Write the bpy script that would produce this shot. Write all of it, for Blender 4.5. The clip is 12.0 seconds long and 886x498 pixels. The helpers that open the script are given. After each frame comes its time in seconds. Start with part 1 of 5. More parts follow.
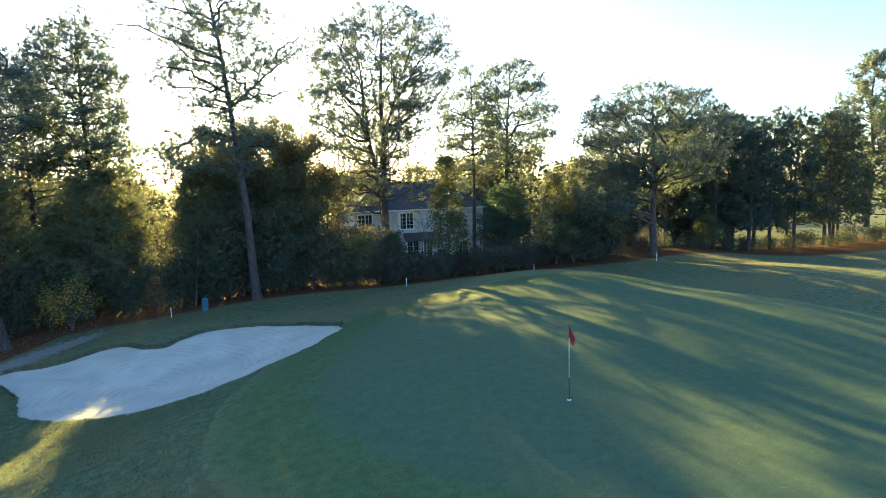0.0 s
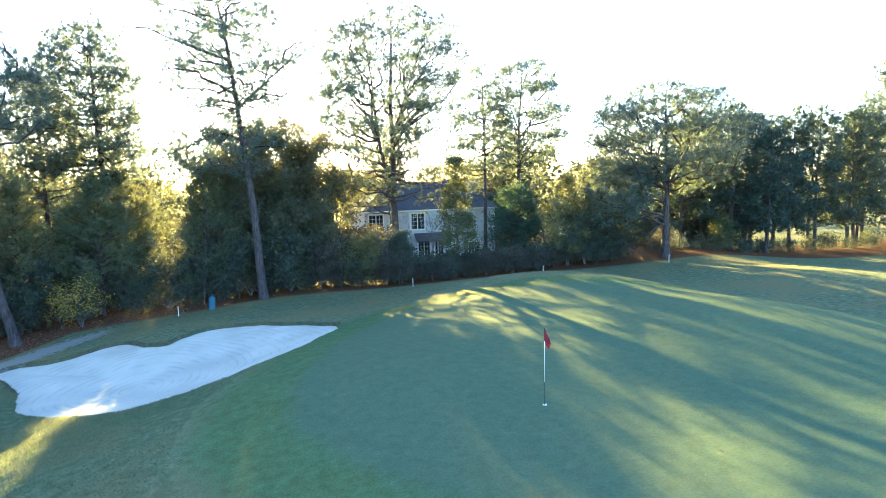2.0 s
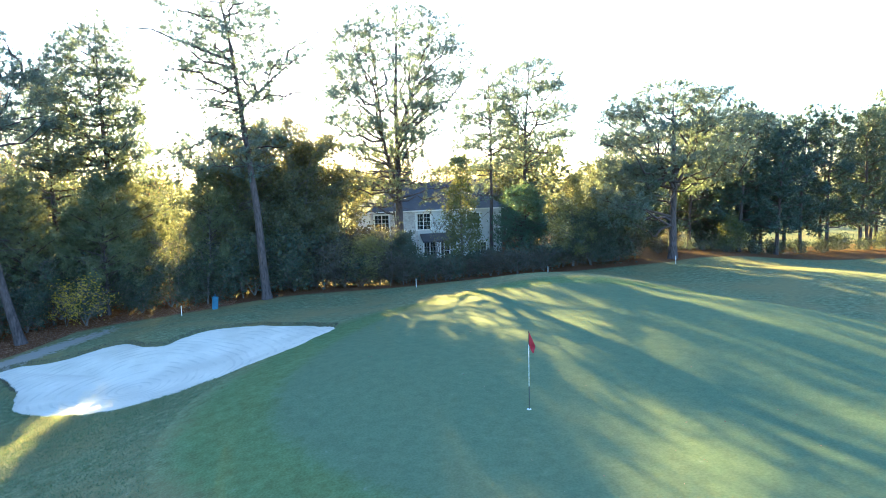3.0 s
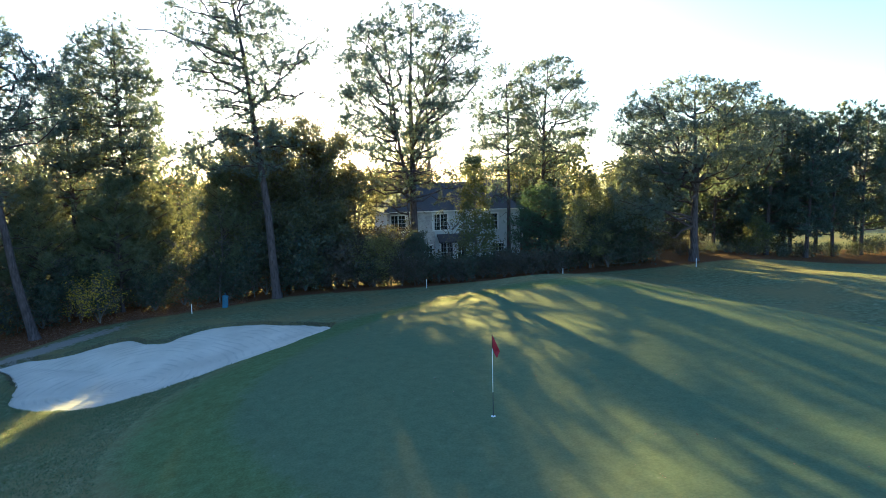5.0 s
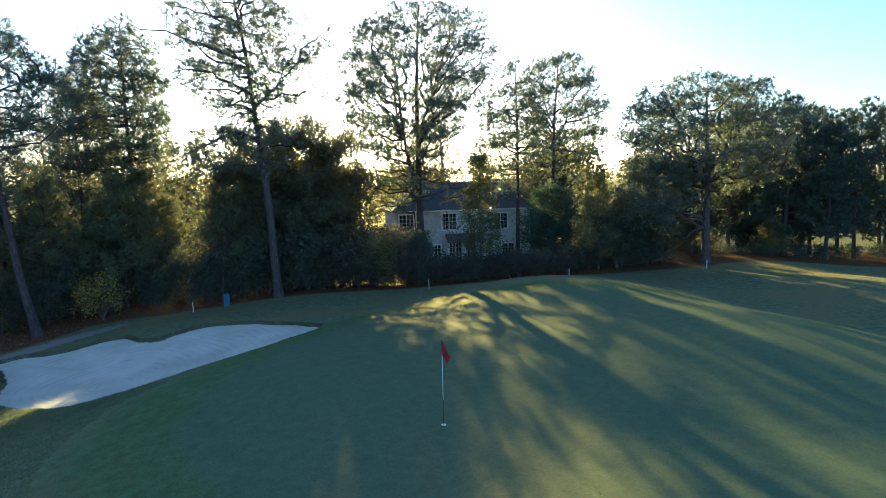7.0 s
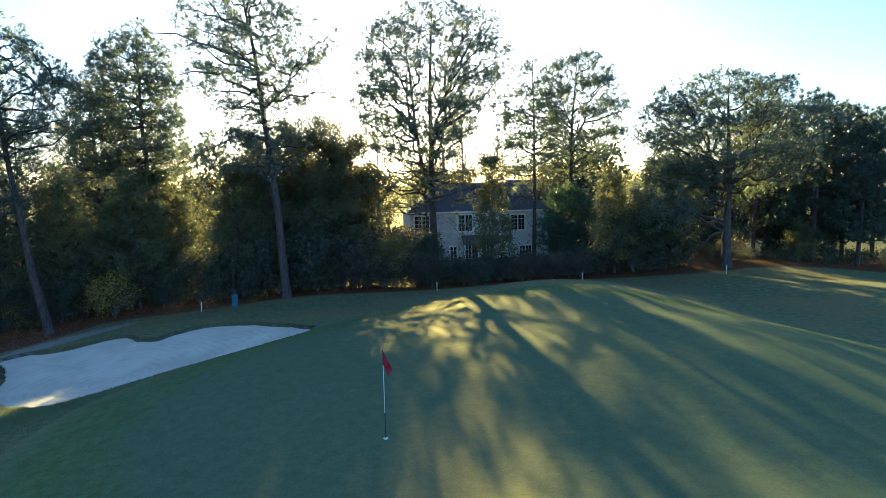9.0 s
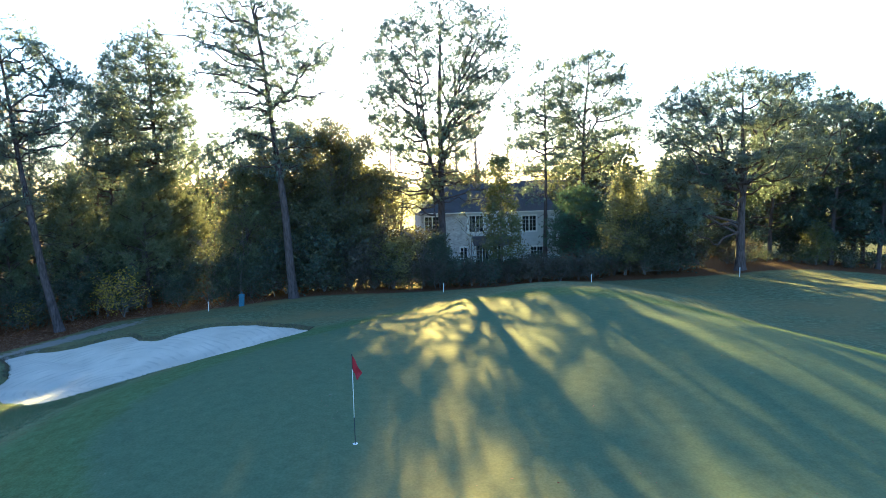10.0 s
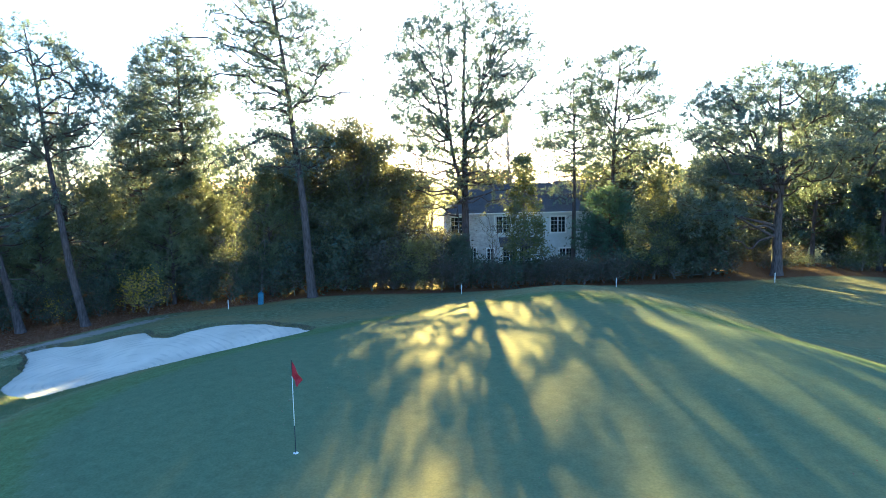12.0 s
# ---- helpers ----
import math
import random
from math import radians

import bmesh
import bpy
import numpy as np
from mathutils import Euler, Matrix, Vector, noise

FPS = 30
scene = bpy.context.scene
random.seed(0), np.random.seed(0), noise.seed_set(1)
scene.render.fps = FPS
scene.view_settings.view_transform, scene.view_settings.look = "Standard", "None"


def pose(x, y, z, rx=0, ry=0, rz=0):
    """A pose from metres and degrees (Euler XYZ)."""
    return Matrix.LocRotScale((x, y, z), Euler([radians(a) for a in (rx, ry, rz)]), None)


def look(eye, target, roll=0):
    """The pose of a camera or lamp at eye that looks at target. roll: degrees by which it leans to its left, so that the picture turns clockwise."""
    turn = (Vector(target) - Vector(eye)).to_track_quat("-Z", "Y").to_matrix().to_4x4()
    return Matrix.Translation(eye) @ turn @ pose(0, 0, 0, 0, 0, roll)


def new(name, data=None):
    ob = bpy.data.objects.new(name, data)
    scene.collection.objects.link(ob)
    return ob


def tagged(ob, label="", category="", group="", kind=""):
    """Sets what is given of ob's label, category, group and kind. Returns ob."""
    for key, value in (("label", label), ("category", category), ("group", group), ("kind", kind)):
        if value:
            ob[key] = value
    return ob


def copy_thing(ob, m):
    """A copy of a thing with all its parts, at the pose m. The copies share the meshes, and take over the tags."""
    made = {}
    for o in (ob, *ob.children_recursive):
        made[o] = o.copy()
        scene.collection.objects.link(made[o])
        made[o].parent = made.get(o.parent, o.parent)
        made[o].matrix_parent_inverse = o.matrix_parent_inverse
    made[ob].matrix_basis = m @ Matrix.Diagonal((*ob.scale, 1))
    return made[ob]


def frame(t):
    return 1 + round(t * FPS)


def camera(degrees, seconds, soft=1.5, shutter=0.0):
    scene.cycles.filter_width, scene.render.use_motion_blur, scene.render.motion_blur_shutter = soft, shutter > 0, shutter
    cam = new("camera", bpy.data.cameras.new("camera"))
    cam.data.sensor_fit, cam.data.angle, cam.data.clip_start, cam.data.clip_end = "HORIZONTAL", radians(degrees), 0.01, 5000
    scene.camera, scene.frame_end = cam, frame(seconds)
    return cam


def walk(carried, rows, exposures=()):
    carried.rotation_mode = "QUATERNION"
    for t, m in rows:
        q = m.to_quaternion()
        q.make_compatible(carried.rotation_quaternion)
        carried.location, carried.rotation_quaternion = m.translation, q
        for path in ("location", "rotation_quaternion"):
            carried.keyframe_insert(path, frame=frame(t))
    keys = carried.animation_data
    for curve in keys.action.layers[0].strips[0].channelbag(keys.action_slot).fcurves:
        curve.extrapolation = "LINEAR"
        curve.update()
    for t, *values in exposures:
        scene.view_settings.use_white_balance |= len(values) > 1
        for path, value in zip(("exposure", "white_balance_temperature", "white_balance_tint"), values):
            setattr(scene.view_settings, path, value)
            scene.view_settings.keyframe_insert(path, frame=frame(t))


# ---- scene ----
cam = camera(73.9, 12.0, 0.75)
METRES, EYE, TILT, LEAN, TURN = 11.9, 6.2, 1.0, -3.0, -20.4
ROWS = [
    (0.0, 0.0, 0.0, 0.0, -0.61, -7.79, 4.49),
    (0.5, 0.0268, 0.0028, -0.0032, 0.02, -7.73, 4.5),
    (1.0, 0.0545, 0.0071, -0.0061, 0.6, -7.68, 4.5),
    (1.5, 0.0826, 0.0136, -0.0087, 1.09, -7.63, 4.5),
    (2.0, 0.1118, 0.0221, -0.0109, 1.59, -7.58, 4.5),
    (2.5, 0.1433, 0.031, -0.0122, 2.18, -7.54, 4.49),
    (3.0, 0.1774, 0.0423, -0.0147, 2.83, -7.48, 4.49),
    (5.0, 0.3272, 0.1039, -0.0382, 6.03, -7.11, 4.52),
    (5.5, 0.3636, 0.1171, -0.0412, 6.77, -7.09, 4.52),
    (6.0, 0.3996, 0.1325, -0.0421, 7.41, -7.1, 4.5),
    (6.5, 0.4372, 0.1496, -0.0463, 7.96, -7.05, 4.5),
    (7.0, 0.4767, 0.1671, -0.05, 8.45, -7.0, 4.51),
    (9.0, 0.6471, 0.2521, -0.0582, 11.85, -6.7, 4.45),
    (9.5, 0.6918, 0.2752, -0.0628, 12.89, -6.59, 4.44),
    (10.0, 0.7343, 0.2989, -0.0652, 13.85, -6.5, 4.41),
    (10.5, 0.7754, 0.3247, -0.0703, 14.89, -6.4, 4.39),
    (11.0, 0.8165, 0.3512, -0.0747, 16.03, -6.31, 4.38),
    (11.5, 0.8576, 0.3787, -0.078, 17.17, -6.23, 4.36),
    (12.0, 0.9, 0.4088, -0.0808, 18.38, -6.14, 4.34),
]
EXPOSURES = [(0.0, 2.45), (0.4, 2.7), (1.0, 3.15), (1.6, 3.45), (3.2, 3.55), (4.8, 2.4), (5.5, 2.2), (7.2, 1.9), (8.8, 1.92), (9.5, 2.48), (10.5, 2.76), (12.0, 2.92)]
walk(cam, [(t, pose(0, 0, EYE, TILT, LEAN, TURN) @ pose(METRES * x, METRES * y, METRES * z, 90 + pitch, roll, yaw)) for t, x, y, z, yaw, pitch, roll in ROWS], [(t, e + 0.52, 4640 - 26 * t, 7) for t, e in EXPOSURES])


# ---- light ----
SUN_AZ, SUN_EL = 2.35, 8.8
world = bpy.data.worlds.new("sky")
scene.world = world
world.use_nodes = True
wn = world.node_tree.nodes
sky = wn.new("ShaderNodeTexSky")
sky.sky_type = "NISHITA"
sky.sun_disc = False
sky.sun_elevation, sky.sun_rotation = radians(SUN_EL), radians(SUN_AZ)
sky.air_density, sky.dust_density, sky.ozone_density = 1.0, 0.8, 1.0
wn["Background"].inputs["Strength"].default_value = 0.05
world.node_tree.links.new(sky.outputs["Color"], wn["Background"].inputs["Color"])
sun = new("sun", bpy.data.lights.new("sun", "SUN"))
sun.data.energy, sun.data.angle, sun.data.color = 5.0, radians(0.53), (1.0, 0.66, 0.12)
SUN_DIR = Vector((math.sin(radians(SUN_AZ)) * math.cos(radians(SUN_EL)), math.cos(radians(SUN_AZ)) * math.cos(radians(SUN_EL)), math.sin(radians(SUN_EL))))
sun.matrix_world = look(SUN_DIR * 150, (0, 0, 0))

# ---- materials ----


def nodes_of(name):
    m = bpy.data.materials.new(name)
    m.use_nodes = True
    nt = m.node_tree
    return m, nt.nodes, nt.links, nt.nodes["Principled BSDF"]


def ramp(nodes, stops):
    r = nodes.new("ShaderNodeValToRGB")
    els = r.color_ramp.elements
    while len(els) < len(stops):
        els.new(0.5)
    for e, (p, c) in zip(els, stops):
        e.position, e.color = p, (*c, 1)
    return r


def noise_at(nodes, links, scale, detail=4, vec=None, stretch=None):
    n = nodes.new("ShaderNodeTexNoise")
    n.inputs["Scale"].default_value, n.inputs["Detail"].default_value = scale, detail
    if vec is None:
        vec = nodes.new("ShaderNodeNewGeometry").outputs["Position"]
    if stretch:
        mp = nodes.new("ShaderNodeMapping")
        mp.inputs["Scale"].default_value = stretch
        links.new(vec, mp.inputs["Vector"])
        vec = mp.outputs["Vector"]
    links.new(vec, n.inputs["Vector"])
    return n.outputs["Fac"]


def mix_col(nodes, links, fac, a, b, mode="MIX"):
    m = nodes.new("ShaderNodeMix")
    m.data_type, m.blend_type = "RGBA", mode
    for k, v in ((0, fac), (6, a), (7, b)):
        if hasattr(v, "is_linked"):
            links.new(v, m.inputs[k])
        else:
            m.inputs[k].default_value = v if k == 0 else (*v, 1)
    return m.outputs[2]


def bump_on(nodes, links, bsdf, height, strength, distance):
    b = nodes.new("ShaderNodeBump")
    b.inputs["Strength"].default_value, b.inputs["Distance"].default_value = strength, distance
    links.new(height, b.inputs["Height"])
    links.new(b.outputs["Normal"], bsdf.inputs["Normal"])


def surface(name, dark, light, fine=20.0, coarse=1.5, rough=0.8, bump=0.4, depth=0.01, metal=0.0, stretch=None, local=True):
    """A surface with fine grain over coarse stains."""
    m, n, l, p = nodes_of(name)
    vec = n.new("ShaderNodeTexCoord").outputs["Object"] if local else None
    f = noise_at(n, l, fine, 5, vec, stretch)
    c = noise_at(n, l, coarse, 3, vec)
    r = ramp(n, [(0.3, dark), (0.7, light)])
    l.new(f, r.inputs["Fac"])
    shade = n.new("ShaderNodeMapRange")
    shade.inputs["To Min"].default_value, shade.inputs["To Max"].default_value = 0.72, 1.2
    l.new(c, shade.inputs["Value"])
    col = mix_col(n, l, 1.0, r.outputs["Color"], shade.outputs["Result"], "MULTIPLY")
    l.new(col, p.inputs["Base Color"])
    p.inputs["Roughness"].default_value, p.inputs["Metallic"].default_value = rough, metal
    if bump:
        bump_on(n, l, p, f, bump, depth)
    return m


def foliage(name, stops, through_col, through_amount=0.4, rough=0.5):
    """Leaves: each one takes its own tint, and lets some light through."""
    m, n, l, p = nodes_of(name)
    r = ramp(n, stops)
    geo = n.new("ShaderNodeNewGeometry")
    l.new(geo.outputs["Random Per Island"], r.inputs["Fac"])
    coarse = noise_at(n, l, 0.5, 2)
    v = n.new("ShaderNodeMapRange")
    v.inputs["To Min"].default_value, v.inputs["To Max"].default_value = 0.7, 1.3
    l.new(coarse, v.inputs["Value"])
    col = mix_col(n, l, 1.0, r.outputs["Color"], v.outputs["Result"], "MULTIPLY")
    l.new(col, p.inputs["Base Color"])
    p.inputs["Roughness"].default_value = rough
    t = n.new("ShaderNodeBsdfTranslucent")
    l.new(mix_col(n, l, 0.6, col, through_col), t.inputs["Color"])
    s = n.new("ShaderNodeMixShader")
    s.inputs["Fac"].default_value = through_amount * 0.75
    l.new(p.outputs["BSDF"], s.inputs[1])
    l.new(t.outputs["BSDF"], s.inputs[2])
    l.new(s.outputs["Shader"], n["Material Output"].inputs["Surface"])
    return m


BARK = surface("pine bark", (0.032, 0.025, 0.026), (0.12, 0.092, 0.092), 6.0, 0.6, 0.9, 0.9, 0.05, stretch=(1.6, 1.6, 0.35))
BARK_GREY = surface("grey bark", (0.07, 0.06, 0.055), (0.24, 0.21, 0.19), 9.0, 0.8, 0.9, 0.6, 0.02, stretch=(1.5, 1.5, 0.4))
NEEDLES = foliage("pine needles", [(0.0, (0.05, 0.088, 0.09)), (0.55, (0.085, 0.13, 0.115)), (1.0, (0.18, 0.2, 0.13))], (0.36, 0.38, 0.26), 0.48, 0.42)
NEEDLES_BLUE = foliage("soft blue-green needles", [(0.0, (0.035, 0.075, 0.055)), (1.0, (0.075, 0.13, 0.085))], (0.2, 0.28, 0.13), 0.35)
LEAF_DARK = foliage("dark evergreen leaves", [(0.0, (0.032, 0.052, 0.044)), (0.7, (0.056, 0.08, 0.06)), (1.0, (0.12, 0.115, 0.07))], (0.3, 0.29, 0.13), 0.3, 0.75)
# the amber of sunlit edges is mixed into these leaf tints
LEAF_AMBER = foliage("evergreen leaves with sunlit amber", [(0.0, (0.036, 0.058, 0.042)), (0.65, (0.07, 0.09, 0.052)), (1.0, (0.16, 0.13, 0.06))], (0.46, 0.38, 0.15), 0.46)
# sunlight on the tufts is put into this yellow-green colour
NEEDLES_SUNLIT = foliage("sunlit yellow-green needles", [(0.0, (0.055, 0.085, 0.048)), (0.55, (0.1, 0.125, 0.06)), (1.0, (0.19, 0.185, 0.095))], (0.4, 0.37, 0.2), 0.3)
# needles with the right wood's shade darkened into their colour
NEEDLES_SHADED = foliage("shaded blue-green needles", [(0.0, (0.02, 0.044, 0.044)), (0.6, (0.038, 0.07, 0.06)), (1.0, (0.1, 0.12, 0.075))], (0.2, 0.24, 0.1), 0.2)
LEAF_GLOSS = foliage("glossy broad leaves", [(0.0, (0.022, 0.045, 0.026)), (0.6, (0.045, 0.075, 0.034)), (1.0, (0.15, 0.15, 0.05))], (0.5, 0.46, 0.13), 0.4, 0.3)
LEAF_YELLOW = foliage("yellow autumn leaves", [(0.0, (0.28, 0.23, 0.03)), (0.5, (0.5, 0.37, 0.035)), (1.0, (0.68, 0.46, 0.06))], (0.75, 0.58, 0.08), 0.5)
LEAF_GOLD = foliage("gold-green leaves", [(0.0, (0.07, 0.085, 0.04)), (0.6, (0.14, 0.145, 0.055)), (1.0, (0.29, 0.25, 0.085))], (0.6, 0.54, 0.19), 0.44)
LEAF_DULL = foliage("dull brown-green leaves", [(0.0, (0.035, 0.036, 0.032)), (0.6, (0.06, 0.058, 0.046)), (1.0, (0.11, 0.088, 0.064))], (0.25, 0.2, 0.1), 0.3, 0.75)
LEAF_RUST = foliage("rusty autumn leaves", [(0.0, (0.14, 0.08, 0.04)), (1.0, (0.36, 0.22, 0.1))], (0.6, 0.36, 0.16), 0.5)
PAINT_WHITE = surface("white paint", (0.8, 0.79, 0.76), (0.88, 0.87, 0.84), 30, 1.0, 0.5, 0.1, 0.002)
SHINGLE = surface("asphalt shingles", (0.05, 0.05, 0.06), (0.1, 0.1, 0.12), 14, 0.7, 0.95, 0.5, 0.01)
RED_CLOTH = surface("red flag cloth", (0.22, 0.006, 0.018), (0.32, 0.012, 0.03), 40, 3, 0.75, 0.2, 0.002)
BLACK_PAINT = surface("black paint", (0.012, 0.012, 0.014), (0.03, 0.03, 0.035), 30, 2, 0.45, 0.0)
BLUE_PLASTIC = surface("weathered blue plastic", (0.045, 0.115, 0.19), (0.08, 0.18, 0.28), 8, 2.0, 0.5, 0.1, 0.002)
FENCE_WOOD = surface("grey fence wood", (0.1, 0.085, 0.075), (0.22, 0.19, 0.17), 12, 1.5, 0.9, 0.4, 0.005)
DARK_IRON = surface("dark railing iron", (0.02, 0.02, 0.022), (0.05, 0.05, 0.055), 30, 2, 0.5, 0.0)


def glass_material():
    m, n, l, p = nodes_of("window glass")
    p.inputs["Base Color"].default_value = (0.02, 0.025, 0.03, 1)
    p.inputs["Roughness"].default_value, p.inputs["IOR"].default_value = 0.06, 1.5
    return m


GLASS = glass_material()


def lapped_material(name, dark, light, pitch, depth, brick=False):
    m, n, l, p = nodes_of(name)
    pos = n.new("ShaderNodeNewGeometry").outputs["Position"]
    f = noise_at(n, l, 3.0, 5, pos)
    r = ramp(n, [(0.3, dark), (0.7, light)])
    l.new(f, r.inputs["Fac"])
    if brick:
        mp = n.new("ShaderNodeMapping")
        mp.inputs["Rotation"].default_value = (radians(90), 0, 0)
        l.new(pos, mp.inputs["Vector"])
        b = n.new("ShaderNodeTexBrick")
        b.inputs["Scale"].default_value = 1.0
        b.inputs["Brick Width"].default_value, b.inputs["Row Height"].default_value = 0.24, pitch
        b.inputs["Mortar Size"].default_value = 0.012
        b.inputs["Color1"].default_value = (*dark, 1)
        b.inputs["Color2"].default_value = (*light, 1)
        b.inputs["Mortar"].default_value = (0.5, 0.48, 0.45, 1)
        l.new(mp.outputs["Vector"], b.inputs["Vector"])
        l.new(mix_col(n, l, 0.55, b.outputs["Color"], r.outputs["Color"]), p.inputs["Base Color"])
        bump_on(n, l, p, b.outputs["Fac"], -0.5, depth)
    else:
        w = n.new("ShaderNodeTexWave")
        w.wave_type, w.bands_direction, w.wave_profile = "BANDS", "Z", "SAW"
        w.inputs["Scale"].default_value = 0.314 / pitch
        l.new(pos, w.inputs["Vector"])
        l.new(r.outputs["Color"], p.inputs["Base Color"])
        bump_on(n, l, p, w.outputs["Fac"], 1.0, depth)
    p.inputs["Roughness"].default_value = 0.7
    return m


SIDING = lapped_material("cream lap siding", (0.56, 0.57, 0.57), (0.66, 0.67, 0.67), 0.2, 0.03)
BRICK = lapped_material("whitewashed brick", (0.36, 0.33, 0.32), (0.72, 0.69, 0.67), 0.085, 0.015, True)


def ground_material():
    """Mown green, rough and pine straw, blended by the mowing lines kept on the sheet."""
    m, n, l, p = nodes_of("golf turf")
    pos = n.new("ShaderNodeNewGeometry").outputs["Position"]

    def mask(name):
        a = n.new("ShaderNodeAttribute")
        a.attribute_name = name
        return a.outputs["Fac"]

    fine = noise_at(n, l, 17.0, 7, pos)
    mid = noise_at(n, l, 3.2, 7, pos)
    big = noise_at(n, l, 0.28, 4, pos)
    # rough
    rough = ramp(n, [(0.36, (0.016, 0.058, 0.046)), (0.5, (0.062, 0.13, 0.094)), (0.64, (0.18, 0.22, 0.16))])
    mixn = n.new("ShaderNodeMath")
    mixn.operation = "MULTIPLY_ADD"
    mixn.inputs[1].default_value = 0.5
    l.new(fine, mixn.inputs[0])
    half = n.new("ShaderNodeMath")
    half.operation = "MULTIPLY"
    half.inputs[1].default_value = 0.5
    l.new(mid, half.inputs[0])
    l.new(half.outputs[0], mixn.inputs[2])
    l.new(mixn.outputs[0], rough.inputs["Fac"])
    tawny = ramp(n, [(0.42, (0, 0, 0)), (0.68, (1, 1, 1))])
    l.new(big, tawny.inputs["Fac"])
    rough_col = mix_col(n, l, tawny.outputs["Color"], rough.outputs["Color"], (0.125, 0.14, 0.09))
    # green
    green = ramp(n, [(0.3, (0.010, 0.084, 0.07)), (0.7, (0.022, 0.112, 0.092))])
    l.new(fine, green.inputs["Fac"])
    gshade = n.new("ShaderNodeMapRange")
    gshade.inputs["To Min"].default_value, gshade.inputs["To Max"].default_value = 0.8, 1.2
    l.new(mid, gshade.inputs["Value"])
    green_col = mix_col(n, l, 1.0, green.outputs["Color"], gshade.outputs["Result"], "MULTIPLY")
    collar = ramp(n, [(0.36, (0.005, 0.072, 0.044)), (0.64, (0.03, 0.145, 0.086))])
    l.new(mixn.outputs[0], collar.inputs["Fac"])
    # pine straw
    straw_n = noise_at(n, l, 14.0, 6, pos, (1, 1, 1))
    straw = ramp(n, [(0.3, (0.045, 0.02, 0.015)), (0.55, (0.115, 0.052, 0.036)), (0.8, (0.22, 0.12, 0.08))])
    l.new(straw_n, straw.inputs["Fac"])
    # ragged borders
    def border(name, wobble):
        a = n.new("ShaderNodeMath")
        a.operation = "MULTIPLY_ADD"
        a.inputs[1].default_value = wobble
        l.new(mid, a.inputs[0])
        l.new(mask(name), a.inputs[2])
        s = n.new("ShaderNodeMapRange")
        s.interpolation_type = "SMOOTHSTEP"
        s.inputs["From Min"].default_value, s.inputs["From Max"].default_value = 0.3 + wobble / 2, 0.7 + wobble / 2
        l.new(a.outputs[0], s.inputs["Value"])
        return s.outputs["Result"]

    c = mix_col(n, l, border("collar", 0.35), rough_col, collar.outputs["Color"])
    c = mix_col(n, l, border("green", 0.5), c, green_col)
    straw_at, bare_at = border("straw", 0.7), border("bare", 1.6)
    c = mix_col(n, l, straw_at, c, straw.outputs["Color"])
    c = mix_col(n, l, bare_at, c, mix_col(n, l, fine, (0.24, 0.21, 0.19), (0.4, 0.37, 0.34)))
    l.new(c, p.inputs["Base Color"])
    p.inputs["Roughness"].default_value = 0.9
    p.inputs["Specular IOR Level"].default_value = 0.03
    hn = n.new("ShaderNodeMapRange")
    hn.inputs["To Min"].default_value, hn.inputs["To Max"].default_value = 1.0, 0.12
    l.new(mask("green"), hn.inputs["Value"])
    b = n.new("ShaderNodeBump")
    b.inputs["Distance"].default_value = 0.12
    l.new(hn.outputs["Result"], b.inputs["Strength"])
    l.new(mixn.outputs[0], b.inputs["Height"])
    l.new(b.outputs["Normal"], p.inputs["Normal"])
    # upright blades catch the low sun, whichever way they face
    face = n.new("ShaderNodeTexNoise")
    face.inputs["Scale"].default_value, face.inputs["Detail"].default_value = 60.0, 2
    l.new(pos, face.inputs["Vector"])
    turn = n.new("ShaderNodeVectorMath")
    turn.operation = "MULTIPLY_ADD"
    turn.inputs[1].default_value, turn.inputs[2].default_value = (7.0, 7.0, 0.0), (-3.5, -3.5, 0.3)
    l.new(face.outputs["Color"], turn.inputs[0])
    level = n.new("ShaderNodeVectorMath")
    level.operation = "NORMALIZE"
    l.new(turn.outputs["Vector"], level.inputs[0])
    blade = n.new("ShaderNodeBsdfDiffuse")
    bare_ground = n.new("ShaderNodeMath")
    bare_ground.operation = "MAXIMUM"
    l.new(straw_at, bare_ground.inputs[0])
    l.new(bare_at, bare_ground.inputs[1])
    sunny = ramp(n, [(0.36, (0.074, 0.037, 0.001)), (0.64, (0.112, 0.058, 0.002))])
    l.new(mixn.outputs[0], sunny.inputs["Fac"])
    l.new(mix_col(n, l, bare_ground.outputs[0], sunny.outputs["Color"], (0.0, 0.0, 0.0)), blade.inputs["Color"])
    l.new(level.outputs["Vector"], blade.inputs["Normal"])
    add = n.new("ShaderNodeAddShader")
    l.new(p.outputs["BSDF"], add.inputs[0])
    l.new(blade.outputs["BSDF"], add.inputs[1])
    # and glint golden where they lean against it
    gloss = n.new("ShaderNodeBsdfGlossy")
    gloss.inputs["Color"].default_value = (0.95, 0.68, 0.13, 1)
    gloss.inputs["Roughness"].default_value = 0.7
    l.new(b.outputs["Normal"], gloss.inputs["Normal"])
    mix = n.new("ShaderNodeMixShader")
    mix.inputs["Fac"].default_value = 0.045
    l.new(add.outputs["Shader"], mix.inputs[1])
    l.new(gloss.outputs["BSDF"], mix.inputs[2])
    l.new(mix.outputs["Shader"], n["Material Output"].inputs["Surface"])
    return m


